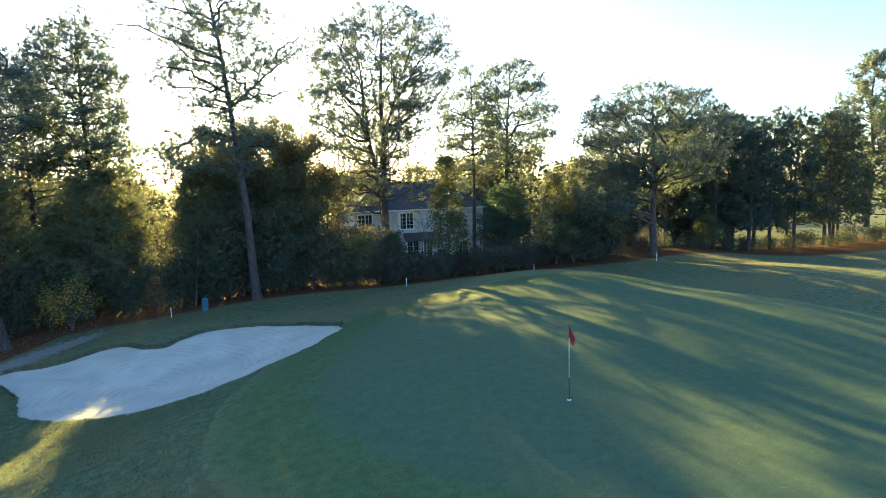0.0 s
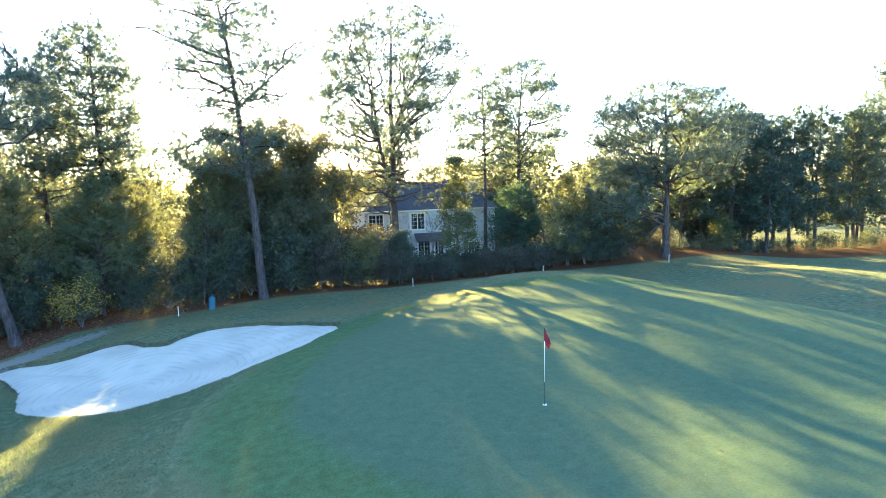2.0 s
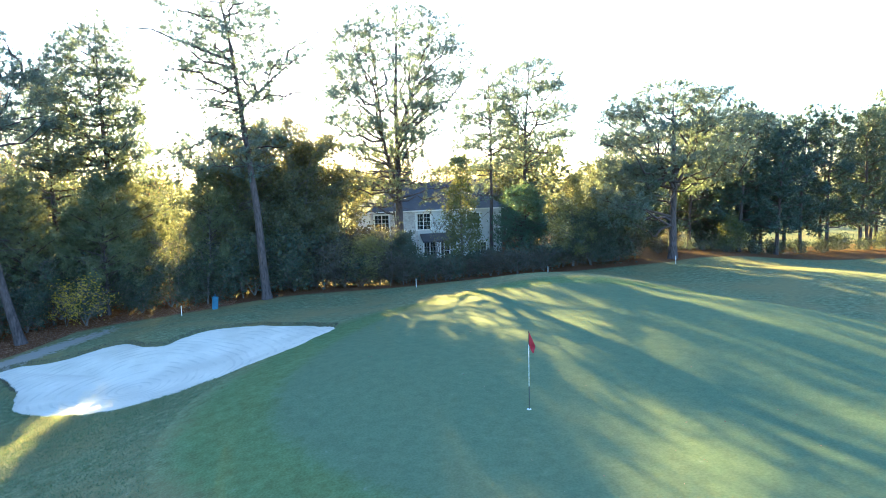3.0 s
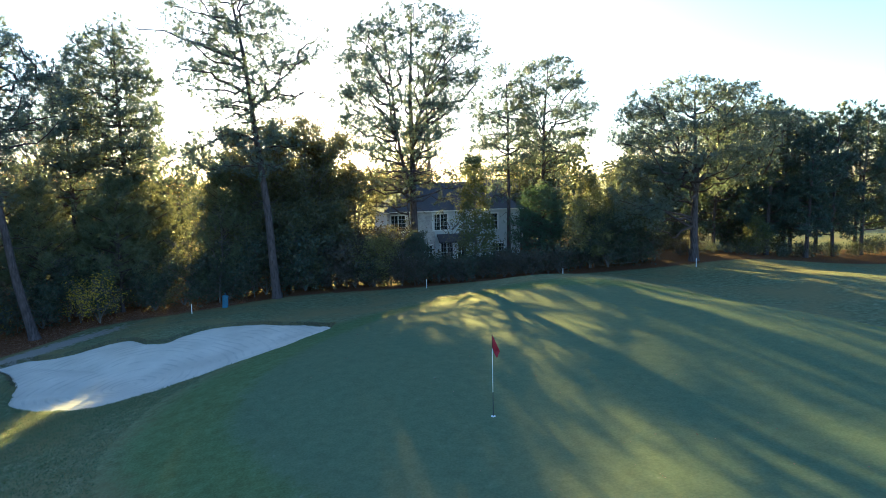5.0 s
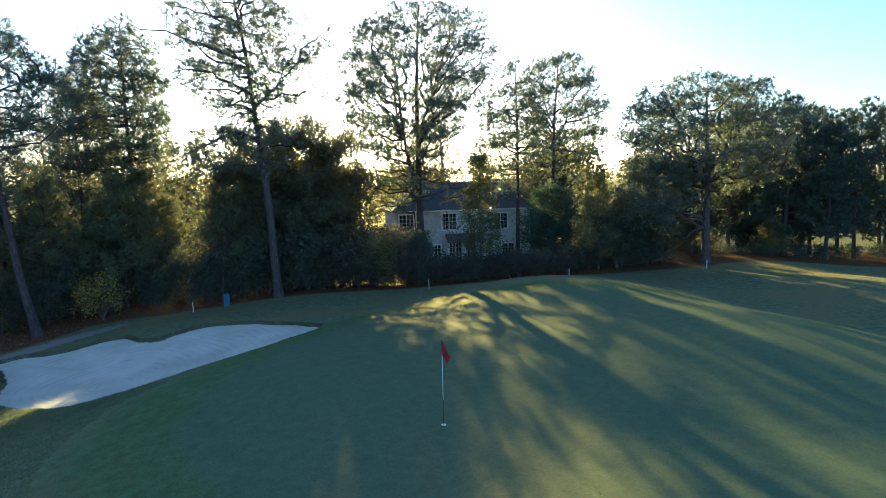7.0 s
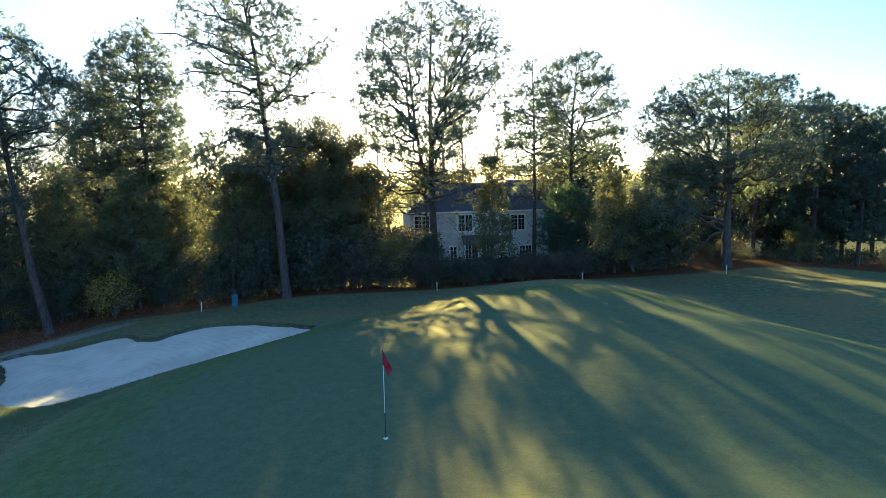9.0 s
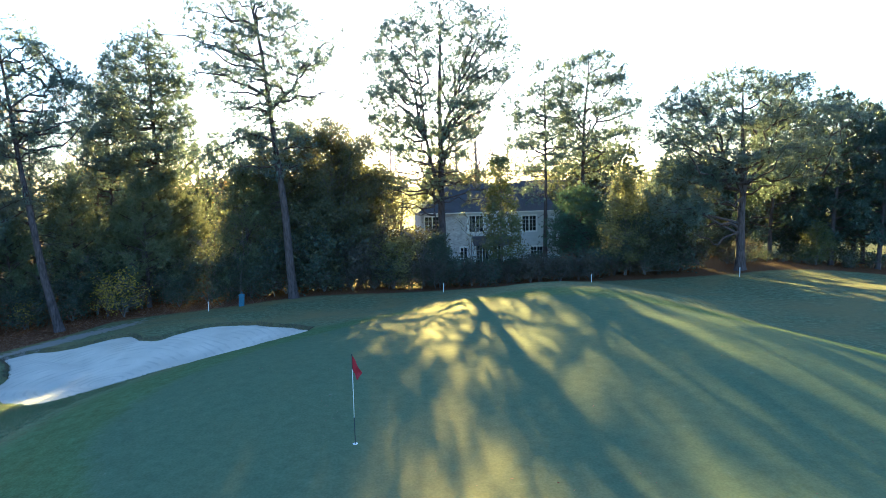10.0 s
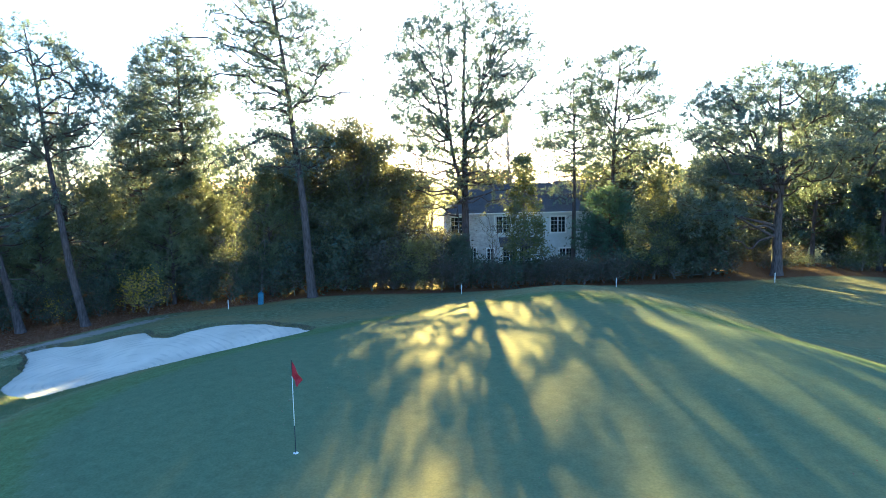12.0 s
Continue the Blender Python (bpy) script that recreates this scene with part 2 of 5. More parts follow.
TURF = ground_material()
def sand_material():
    """Pale sand with moisture stains, and rake furrows that bend about with shade in their colour."""
    m, n, l, p = nodes_of("white bunker sand")
    pos = n.new("ShaderNodeNewGeometry").outputs["Position"]
    fine = noise_at(n, l, 40.0, 4, pos)
    stain = noise_at(n, l, 0.55, 5, pos)
    r = ramp(n, [(0.3, (0.6, 0.525, 0.43)), (0.72, (0.75, 0.66, 0.55))])
    l.new(stain, r.inputs["Fac"])
    grain = n.new("ShaderNodeMapRange")
    grain.inputs["To Min"].default_value, grain.inputs["To Max"].default_value = 0.9, 1.1
    l.new(fine, grain.inputs["Value"])
    w = n.new("ShaderNodeTexWave")
    w.wave_type, w.rings_direction = "RINGS", "Z"
    w.inputs["Scale"].default_value, w.inputs["Distortion"].default_value = 0.75, 9.0
    w.inputs["Detail"].default_value, w.inputs["Detail Scale"].default_value = 3.0, 0.2
    # furrow shade is darkened into the sand colour, here and there
    furrow_shade = n.new("ShaderNodeMapRange")
    furrow_shade.inputs["From Min"].default_value, furrow_shade.inputs["From Max"].default_value = 0.1, 0.3
    furrow_shade.inputs["To Min"].default_value, furrow_shade.inputs["To Max"].default_value = 0.86, 1.0
    l.new(w.outputs["Fac"], furrow_shade.inputs["Value"])
    patchy = n.new("ShaderNodeMapRange")
    patchy.inputs["From Min"].default_value, patchy.inputs["From Max"].default_value = 0.42, 0.62
    l.new(noise_at(n, l, 0.9, 3, pos), patchy.inputs["Value"])
    sand_col = mix_col(n, l, 1.0, r.outputs["Color"], grain.outputs["Result"], "MULTIPLY")
    l.new(mix_col(n, l, patchy.outputs["Result"], sand_col, mix_col(n, l, 1.0, sand_col, furrow_shade.outputs["Result"], "MULTIPLY")), p.inputs["Base Color"])
    mp = n.new("ShaderNodeMapping")
    mp.inputs["Location"].default_value = (4.0, -30.0, 0.0)
    l.new(pos, mp.inputs["Vector"])
    l.new(mp.outputs["Vector"], w.inputs["Vector"])
    add = n.new("ShaderNodeMath")
    add.operation = "MULTIPLY_ADD"
    add.inputs[1].default_value = 0.35
    l.new(w.outputs["Fac"], add.inputs[0])
    l.new(fine, add.inputs[2])
    bump_on(n, l, p, add.outputs[0], 0.5, 0.045)
    p.inputs["Roughness"].default_value = 0.95
    return m


SAND = sand_material()
LIP_BLADE = foliage("brown-green lip grass", [(0.0, (0.04, 0.055, 0.036)), (0.6, (0.1, 0.09, 0.06)), (1.0, (0.2, 0.15, 0.1))], (0.25, 0.22, 0.09), 0.3)
GRASS_BLADE = foliage("grass blades", [(0.0, (0.04, 0.08, 0.036)), (0.6, (0.09, 0.14, 0.062)), (1.0, (0.2, 0.21, 0.11))], (0.25, 0.3, 0.07), 0.35)
STRAW_BLADE = foliage("fallen pine straw and leaves", [(0.0, (0.08, 0.035, 0.02)), (0.6, (0.2, 0.09, 0.05)), (1.0, (0.38, 0.22, 0.12))], (0.4, 0.2, 0.1), 0.25)

# ---- building helpers ----


def mesh_of(name, verts, tris, material, smooth=False):
    """A mesh from arrays of corners and triangles."""
    v, f = np.asarray(verts, dtype=np.float32), np.asarray(tris, dtype=np.int32)
    me = bpy.data.meshes.new(name)
    me.vertices.add(len(v))
    me.vertices.foreach_set("co", v.ravel())
    me.loops.add(f.size)
    me.loops.foreach_set("vertex_index", f.ravel())
    me.polygons.add(len(f))
    me.polygons.foreach_set("loop_start", np.arange(0, f.size, f.shape[1], dtype=np.int32))
    if smooth:
        me.polygons.foreach_set("use_smooth", np.ones(len(f), dtype=bool))
    me.update(calc_edges=True)
    me.materials.append(material)
    return me


def part(name, data, parent=None, label="", m=None, kind=""):
    """One mesh as a part under its thing."""
    ob = new(name, data)
    if parent:
        ob.parent = parent
    if m is not None:
        ob.matrix_basis = m
    return tagged(ob, label, kind=kind)


def bm_mesh(name, bm, material, smooth=False):
    me = bpy.data.meshes.new(name)
    bm.to_mesh(me)
    bm.free()
    for p in me.polygons:
        p.use_smooth = smooth
    me.materials.append(material)
    return me


def box(bm, x0, x1, y0, y1, z0, z1, bevel=0.0):
    r = bmesh.ops.create_cube(bm, size=1.0, matrix=Matrix.Translation(((x0 + x1) / 2, (y0 + y1) / 2, (z0 + z1) / 2)) @ Matrix.Diagonal((x1 - x0, y1 - y0, z1 - z0, 1)))
    if bevel:
        edges = {e for v in r["verts"] for e in v.link_edges}
        bmesh.ops.bevel(bm, geom=list(edges), offset=bevel, segments=1, affect="EDGES")


def box_mesh(name, material, x0, x1, y0, y1, z0, z1, bevel=0.0):
    bm = bmesh.new()
    box(bm, x0, x1, y0, y1, z0, z1, bevel)
    return bm_mesh(name, bm, material)


class Wood:
    """Gathers tapered tubes into one mesh."""

    def __init__(self):
        self.v, self.f, self.n = [], [], 0

    def tube(self, pts, radii, sides=5):
        pts, k = np.asarray(pts, float), len(pts)
        tang = np.gradient(pts, axis=0)
        tang /= np.linalg.norm(tang, axis=1)[:, None] + 1e-9
        ref = np.where(np.abs(tang[:, 2:3]) > 0.8, np.array([[1.0, 0, 0]]), np.array([[0, 0, 1.0]]))
        a = np.cross(tang, ref)
        a /= np.linalg.norm(a, axis=1)[:, None] + 1e-9
        b = np.cross(tang, a)
        ang = np.linspace(0, 2 * np.pi, sides, endpoint=False)
        ring = pts[:, None] + (a[:, None] * np.cos(ang)[None, :, None] + b[:, None] * np.sin(ang)[None, :, None]) * np.asarray(radii, float)[:, None, None]
        base = self.n + np.arange((k - 1) * sides).reshape(k - 1, sides)
        nxt = np.roll(base, -1, axis=1)
        self.v.append(ring.reshape(-1, 3))
        self.f.append(np.stack([base, nxt, nxt + sides, base + sides], -1).reshape(-1, 4))
        self.n += k * sides

    def mesh(self, name, material):
        return mesh_of(name, np.concatenate(self.v), np.concatenate(self.f), material, True)


def join(woods):
    out = Wood()
    for w in woods:
        out.v += w.v
        out.f += [f + out.n for f in w.f]
        out.n += w.n
    return out


def unit(a):
    return a / (np.linalg.norm(a, axis=-1, keepdims=True) + 1e-9)


def needle_tufts(rng, centres, heads, blades, length, width):
    """Sprays of thin needles, one spray for each centre, pointing along its head."""
    c, h = np.asarray(centres), np.asarray(heads)
    c, h = np.repeat(c, blades, 0), np.repeat(h, blades, 0)
    d = unit(h * 0.55 + rng.normal(size=c.shape) * 0.62)
    ln = length * rng.uniform(0.65, 1.15, (len(c), 1))
    side = unit(np.cross(d, rng.normal(size=c.shape))) * width
    root = c + rng.normal(size=c.shape) * 0.05
    v = np.stack([root - side * 0.5, root + side * 0.5, root + d * ln], 1)
    return v.reshape(-1, 3), np.arange(len(c) * 3).reshape(-1, 3)


def leaf_quads(rng, centres, size, flat=0.0):
    """Small pointed leaves scattered at the centres."""
    c = np.asarray(centres)
    d = unit(rng.normal(size=c.shape) * np.array([1, 1, 0.7]) + np.array([0, 0, -0.15]))
    side = unit(np.cross(d, rng.normal(size=c.shape)))
    s = size * rng.uniform(0.6, 1.3, (len(c), 1))
    v = np.stack([c - d * s * 0.5, c + side * s * 0.3, c + d * s * 0.55, c - side * s * 0.3], 1)
    return v.reshape(-1, 3), np.arange(len(c) * 4).reshape(-1, 4)


def profile_at(profile, u):
    return float(np.interp(u, [p[0] for p in profile], [p[1] for p in profile]))


def smooth_path(points, steps=26):
    """A smooth line through a few points."""
    p = np.asarray(points, float)
    s = np.concatenate([[0], np.cumsum(np.linalg.norm(np.diff(p, axis=0), axis=1))])
    u = np.linspace(0, s[-1], steps)
    q = np.stack([np.interp(u, s, p[:, i]) for i in range(3)], 1)
    for _ in range(3):
        q[1:-1] = (q[:-2] + 2 * q[1:-1] + q[2:]) / 4
    return q


def limb_path(rng, start, az, length, rise, droop, segs=6, wob=0.06):
    s = np.linspace(0, 1, segs)
    out = np.array([math.cos(az), math.sin(az), 0.0])
    p = start + out * (s * length)[:, None]
    p[:, 2] += length * (rise * s + droop * s * s)
    kink = np.cumsum(rng.normal(size=(segs, 3)) * wob * length / segs * 2.2, axis=0)
    return p + kink - kink[0]


def grow(rng, gathered, stems, r0, first, top, profile, limbs, rise, droop, twigs=1.0, sector=None):
    """Limbs and twigs round the stems; gives the twig ends and their headings."""
    ends, heads = [], []
    az = rng.uniform(0, 6.28)
    for i in range(limbs):
        u = (i + rng.uniform(0.1, 0.9)) / limbs
        stem = stems[int(rng.integers(len(stems)))]
        z = first + (top - first) * u
        zs = stem[:, 2]
        if z > zs[-1] - 0.2:
            z = zs[-1] - 0.2
        if z < zs[0]:
            z = zs[0] + 0.3
        start = np.array([np.interp(z, zs, stem[:, 0]), np.interp(z, zs, stem[:, 1]), z])
        az += 2.4 + rng.uniform(-0.5, 0.5)
        a = az if sector is None else sector[0] + rng.uniform(-1, 1) * sector[1]
        ln = max(0.5, profile_at(profile, u) * rng.uniform(0.65, 1.12))
        path = limb_path(rng, start, a, ln, rise(u) + rng.uniform(-0.15, 0.15), droop(u), 7, 0.06)
        rr = min(r0 * 0.4, 0.018 * ln + 0.015)
        wood = Wood()
        gathered.append(wood)
        wood.tube(path, np.linspace(rr, 0.012, 7), 5)
        count = max(3, int((2.6 + ln * 2.2) * twigs))
        for k in range(count):
            s = rng.uniform(0.3, 1.0) ** 0.8
            at = np.array([np.interp(s, np.linspace(0, 1, 7), path[:, j]) for j in range(3)])
            dirn = unit(path[-1] - path[0]) * 0.8 + rng.normal(size=3) * np.array([0.75, 0.75, 0.35]) + np.array([0, 0, 0.3])
            dirn = unit(dirn)
            tl = (0.35 + 0.3 * ln * (1.1 - s * 0.6)) * rng.uniform(0.5, 1.0)
            q = np.stack([at, at + dirn * tl * 0.5 + rng.normal(size=3) * 0.06 * tl, at + dirn * tl + np.array([0, 0, 0.12 * tl])])
            wood.tube(q, [0.018 + 0.004 * ln, 0.014, 0.006], 3)
            for w in (0.55, 0.8, 1.0):
                ends.append(q[0] + (q[2] - q[0]) * w + rng.normal(size=3) * 0.07)
                heads.append(unit(dirn + np.array([0, 0, 0.35])))
        ends.append(path[-1])
        heads.append(unit(path[-1] - path[-2]))
    return np.array(ends), np.array(heads)


def make_pine(seed, base, stem_lines, r0, first, top, profile, limbs, label, rise=None, droop=None, twigs=1.0, blades=9, needle=0.36, width=0.062, spread=0.26, per_end=3, dead=0, material=None, name="pine_tree"):
    """A pine: bare trunk, limbs, and needle sprays at the twig ends. Heights are above the base."""
    rng = np.random.default_rng(seed)
    tree = new(name)
    tree.location = base
    wood = Wood()
    stems = []
    for i, line in enumerate(stem_lines):
        p = smooth_path(line)
        frac = (p[:, 2] - p[0, 2]) / (p[-1, 2] - p[0, 2])
        rs = (r0 if i == 0 else r0 * 0.72) * 0.86
        rad = rs * (1 - 0.86 * frac ** 1.15)
        if i == 0:
            rad += rs * 0.35 * np.exp(-p[:, 2] / 0.5)
        wood.tube(p, rad, 10)
        stems.append(p)
    part("trunk", wood.mesh("pine trunk", BARK), tree)
    rise = rise or (lambda u: 0.05 + 0.75 * u)
    droop = droop or (lambda u: 0.1)
    gathered = []
    ends, heads = grow(rng, gathered, stems, r0, first, top, profile, int(limbs * 1.3), rise, droop, twigs)
    for i in range(dead):
        z = first * rng.uniform(0.5, 0.98)
        st = stems[0]
        s = np.array([np.interp(z, st[:, 2], st[:, 0]), np.interp(z, st[:, 2], st[:, 1]), z])
        q = limb_path(rng, s, rng.uniform(0, 6.28), rng.uniform(0.8, 2.4), 0.1, -0.35, 5, 0.15)
        wood = Wood()
        wood.tube(q, np.linspace(0.035, 0.008, 5), 4)
        gathered.append(wood)
    part("limbwork", join(gathered).mesh("pine limbs", BARK), tree, kind="stuff")
    c = np.repeat(ends, per_end, 0) + rng.normal(size=(len(ends) * per_end, 3)) * spread
    h = np.repeat(heads, per_end, 0)
    v, f = needle_tufts(rng, c, h, blades, needle, width)
    part("crown", mesh_of("pine crown", v, f, material or NEEDLES), tree, kind="stuff")
    return tagged(tree, label, "tree")


def make_leafy(seed, base, stem_lines, r0, first, top, profile, limbs, label, leaf, leaves_per_end, size, spread, name="evergreen_tree", category="tree", rise=None, droop=None, twigs=1.0, bark=None, trunk_name="trunk"):
    """A leafy tree or shrub: stems, limbs and many small leaves round the twigs."""
    rng = np.random.default_rng(seed)
    tree = new(name)
    tree.location = base
    wood = Wood()
    stems = []
    for i, line in enumerate(stem_lines):
        p = smooth_path(line, 16)
        frac = np.linspace(0, 1, len(p))
        wood.tube(p, r0 * (1 - 0.85 * frac) + 0.006, 8)
        stems.append(p)
    rise = rise or (lambda u: 0.25 + 0.5 * u)
    droop = droop or (lambda u: 0.0)
    gathered = [wood]
    ends, heads = grow(rng, gathered, stems, r0, first, top, profile, limbs, rise, droop, twigs)
    part(trunk_name, join(gathered).mesh("stems", bark or BARK_GREY), tree)
    c = np.repeat(ends, int(leaves_per_end * 1.3), 0)
    c = c + rng.normal(size=c.shape) * spread
    c[:, 2] = np.maximum(c[:, 2], 0.03)
    v, f = leaf_quads(rng, c, size * 1.25)
    part("crown", mesh_of("leaf crown", v, f, leaf), tree, kind="stuff")
    return tagged(tree, label, category)


def puff_crown(rng, stems, envelope, tips, limbs, rise, shell=0.55, lobes=0.22):
    """Fills an envelope of (height, radius, shift x) with limbs, branches and shoots.
    Gives one gathered Wood for each limb, the shoot ends and their headings."""
    env = np.asarray(envelope, float)
    z = rng.uniform(0, 1, tips * 5)
    z = env[0, 0] + (env[-1, 0] - env[0, 0]) * z
    rad = np.interp(z, env[:, 0], env[:, 1])
    keep = rng.uniform(0, 1, len(z)) < (rad / env[:, 1].max()) ** 1.6
    z, rad = z[keep][:tips], rad[keep][:tips]
    az = rng.uniform(0, 2 * np.pi, len(z))
    ph = rng.uniform(0, 6.28, 4)
    lump = 1 + lobes * (np.sin(3 * az + z * 0.55 + ph[0]) * 0.6 + np.sin(5 * az - z * 1.25 + ph[1]) * 0.5 + np.sin(2 * az + z * 1.9 + ph[2]) * 0.35)
    r = rad * lump * (1 - (1 - shell) * rng.uniform(0, 1, len(z)) ** 1.5)
    # foliage gathers in tiers, with gaps between them
    tier = np.sin(z * 2.3 + 2 * np.sin(az + ph[3]) + ph[0])
    z = z - 0.3 * tier
    p = np.stack([np.interp(z, env[:, 0], env[:, 2]) + r * np.cos(az), r * np.sin(az), z], 1)
    # limb ends: spread evenly over the outer shoots
    pick = [int(np.argmax(p[:, 2]))]
    d = np.linalg.norm(p - p[pick[0]], axis=1)
    for _ in range(min(limbs, len(p) - 1) - 1):
        k = int(np.argmax(d * (0.4 + r / (rad + 0.1))))
        pick.append(k)
        d = np.minimum(d, np.linalg.norm(p - p[k], axis=1))
    woods, nodes, owner = [], [], []
    allstem = np.concatenate(stems)
    for k in pick:
        e = p[k]
        out = np.hypot(*(allstem[:, :2] - e[:2]).T)
        fit_z = e[2] - (rise((e[2] - env[0, 0]) / (env[-1, 0] - env[0, 0])) + rng.uniform(-0.12, 0.12)) * out
        cost = out + 1.6 * np.abs(allstem[:, 2] - fit_z)
        b = allstem[int(np.argmin(cost))]
        ln = float(np.linalg.norm(e - b))
        u = np.linspace(0, 1, 8)[:, None]
        bow = np.array([0, 0, rng.uniform(-0.13, 0.1) * ln]) + rng.normal(size=3) * 0.05 * ln
        q = b + (e - b) * u + bow * np.sin(np.pi * u)
        q[1:-1] += rng.normal(size=(6, 3)) * 0.03 * ln
        w = Wood()
        w.tube(q, np.linspace(0.03 + 0.0135 * ln, 0.02, 8), 5)
        woods.append(w)
        nodes.append(q[2:])
        owner += [len(woods) - 1] * 6
    nodes = list(np.concatenate(nodes))
    arr = np.zeros((len(nodes) + 3 * len(p), 3))
    arr[:len(nodes)] = nodes
    own = np.zeros(len(arr), int)
    own[:len(nodes)] = owner
    n = len(nodes)
    axis = np.stack([np.interp(p[:, 2], env[:, 0], env[:, 2]), np.zeros(len(p)), p[:, 2] - 1.5], 1)
    order = np.argsort(np.linalg.norm(p - axis, axis=1))
    ends, heads = [], []
    for k in order:
        e = p[k]
        dv = e - arr[:n]
        dist = np.linalg.norm(dv, axis=1) + 0.5 * np.maximum(0, -dv[:, 2])
        j = int(np.argmin(dist))
        b = arr[j]
        ln = float(np.linalg.norm(e - b))
        if ln < 0.05:
            ends.append(e)
            heads.append(unit(e - axis[k]))
            continue
        m = b + (e - b) * 0.5 + rng.normal(size=3) * 0.09 * ln + np.array([0, 0, -0.06 * ln])
        woods[own[j]].tube(np.stack([b, m, e]), [0.022 + 0.008 * min(ln, 3), 0.018 + 0.005 * min(ln, 3), 0.012], 3)
        arr[n], arr[n + 1] = m, e
        own[n] = own[n + 1] = own[j]
        n += 2
        h = unit(unit(e - b) + 0.5 * unit(e - axis[k]) + np.array([0, 0, 0.35]))
        ends += [e, m + (e - m) * 0.45]
        heads += [h, h]
    return woods, np.array(ends), np.array(heads)


def puff_pine(seed, base, stem_lines, r0, envelope, tips, limbs, label, rise=None, shell=0.55, lobes=0.22, puffs=2, blades=12, needle=0.27, width=0.06, spread=0.2, dead=0, material=None, split=True, more=(), taller=0.0, wider=1.0, name="pine_tree"):
    """A pine whose needle tufts fill a given crown. Heights are above the base."""
    rng = np.random.default_rng(seed)
    tree = new(name)
    tree.location = base
    wood = Wood()
    stems = []
    envelope = [(z + taller, r * wider, x) for z, r, x in envelope]
    for i, line in enumerate(stem_lines):
        p = smooth_path([(x, y, z + taller if z > 6 else z) for x, y, z in line], 40)
        frac = (p[:, 2] - p[0, 2]) / (p[-1, 2] - p[0, 2])
        if i == 0:
            rad = r0 * 0.86 * (1 - 0.88 * frac ** 1.1) + r0 * 0.3 * np.exp(-p[:, 2] / 0.5)
        else:
            rad = 0.62 * r0 * 0.86 * (1 - 0.8 * p[0, 2] / stems[0][-1, 2]) * (1 - 0.85 * np.linspace(0, 1, len(p)))
        wood.tube(p, rad, 10)
        stems.append(p)
    part("trunk", wood.mesh("pine trunk", BARK), tree)
    rise = rise or (lambda u: 0.1 + 0.5 * u)
    gathered, ends, heads = puff_crown(rng, stems, envelope, tips, limbs, rise, shell, lobes)
    for env2, tips2, limbs2, rise2 in more:
        g2, e2, h2 = puff_crown(rng, stems, env2, tips2, limbs2, lambda u: rise2, 0.3, lobes)
        gathered, ends, heads = gathered + g2, np.concatenate([ends, e2]), np.concatenate([heads, h2])
    for i in range(dead):
        zz = envelope[0][0] * rng.uniform(0.5, 1.05)
        st = stems[0]
        b = np.array([np.interp(zz, st[:, 2], st[:, 0]), np.interp(zz, st[:, 2], st[:, 1]), zz])
        q = limb_path(rng, b, rng.uniform(0, 6.28), rng.uniform(0.8, 2.6), 0.1, -0.35, 6, 0.16)
        w = Wood()
        w.tube(q, np.linspace(0.035, 0.008, 6), 4)
        for _ in range(3):
            a = q[int(rng.integers(2, 5))]
            t2 = limb_path(rng, a, rng.uniform(0, 6.28), rng.uniform(0.3, 0.8), 0.0, -0.3, 4, 0.2)
            w.tube(t2, np.linspace(0.012, 0.005, 4), 3)
        gathered.append(w)
    if split:
        for w in gathered:
            part("limb", w.mesh("pine limb", BARK), tree)
    else:
        part("limbwork", join(gathered).mesh("pine limbs", BARK), tree, kind="stuff")
    c = np.repeat(ends, puffs, 0) + rng.normal(size=(len(ends) * puffs, 3)) * spread
    h = np.repeat(heads, puffs, 0)
    v, f = needle_tufts(rng, c, h, blades, needle, width)
    part("crown", mesh_of("pine crown", v, f, material or NEEDLES), tree, kind="stuff")
    return tagged(tree, label, "tree")


def straight(h, lean=(0, 0), wob=0.1, seed=0):
    rng = np.random.default_rng(seed)
    return [(lean[0] * s + (rng.normal() * wob if 0 < s < 1 else 0), lean[1] * s + (rng.normal() * wob if 0 < s < 1 else 0), h * s) for s in (0, 0.25, 0.5, 0.75, 1.0)]


# ---- ground ----
HILL_X, HILL_Y, HILL_S = range(-18, 46, 7), range(2, 52, 7), 6.5
HILL = (
    (1.34, 0.84, 1.14, 1.02, 1.45, 1.21, 1.09, 1.51, 0.38, 2.05),
    (0.16, -0.25, -0.25, -0.12, 0.38, 0.23, -0.26, 0.11, -0.24, 0.31),
    (0.75, 0.34, 0.65, 1.31, 0.27, 0.81, 2.03, -0.17, 0.55, 0.69),
    (-0.04, -0.39, -0.28, 1.21, 0.73, -0.51, 1.47, -0.91, 0.35, 0.54),
    (-0.35, 0.43, -0.82, -0.30, 1.02, 0.35, 1.30, -0.66, 0.80, 0.64),
    (-0.49, 0.06, 0.98, 0.48, -0.53, 0.70, 1.06, -0.27, 0.64, 0.06),
    (-0.29, -0.52, -0.40, 0.26, -0.47, 0.63, 0.17, -0.33, -0.02, 0.35),
    (-0.30, 0.50, -0.79, 0.41, -0.00, -0.50, -0.10, 0.09, 0.25, 0.81),
)


def smooth01(a, lo, hi):
    t = np.clip((a - lo) / (hi - lo), 0, 1)
    return t * t * (3 - 2 * t)


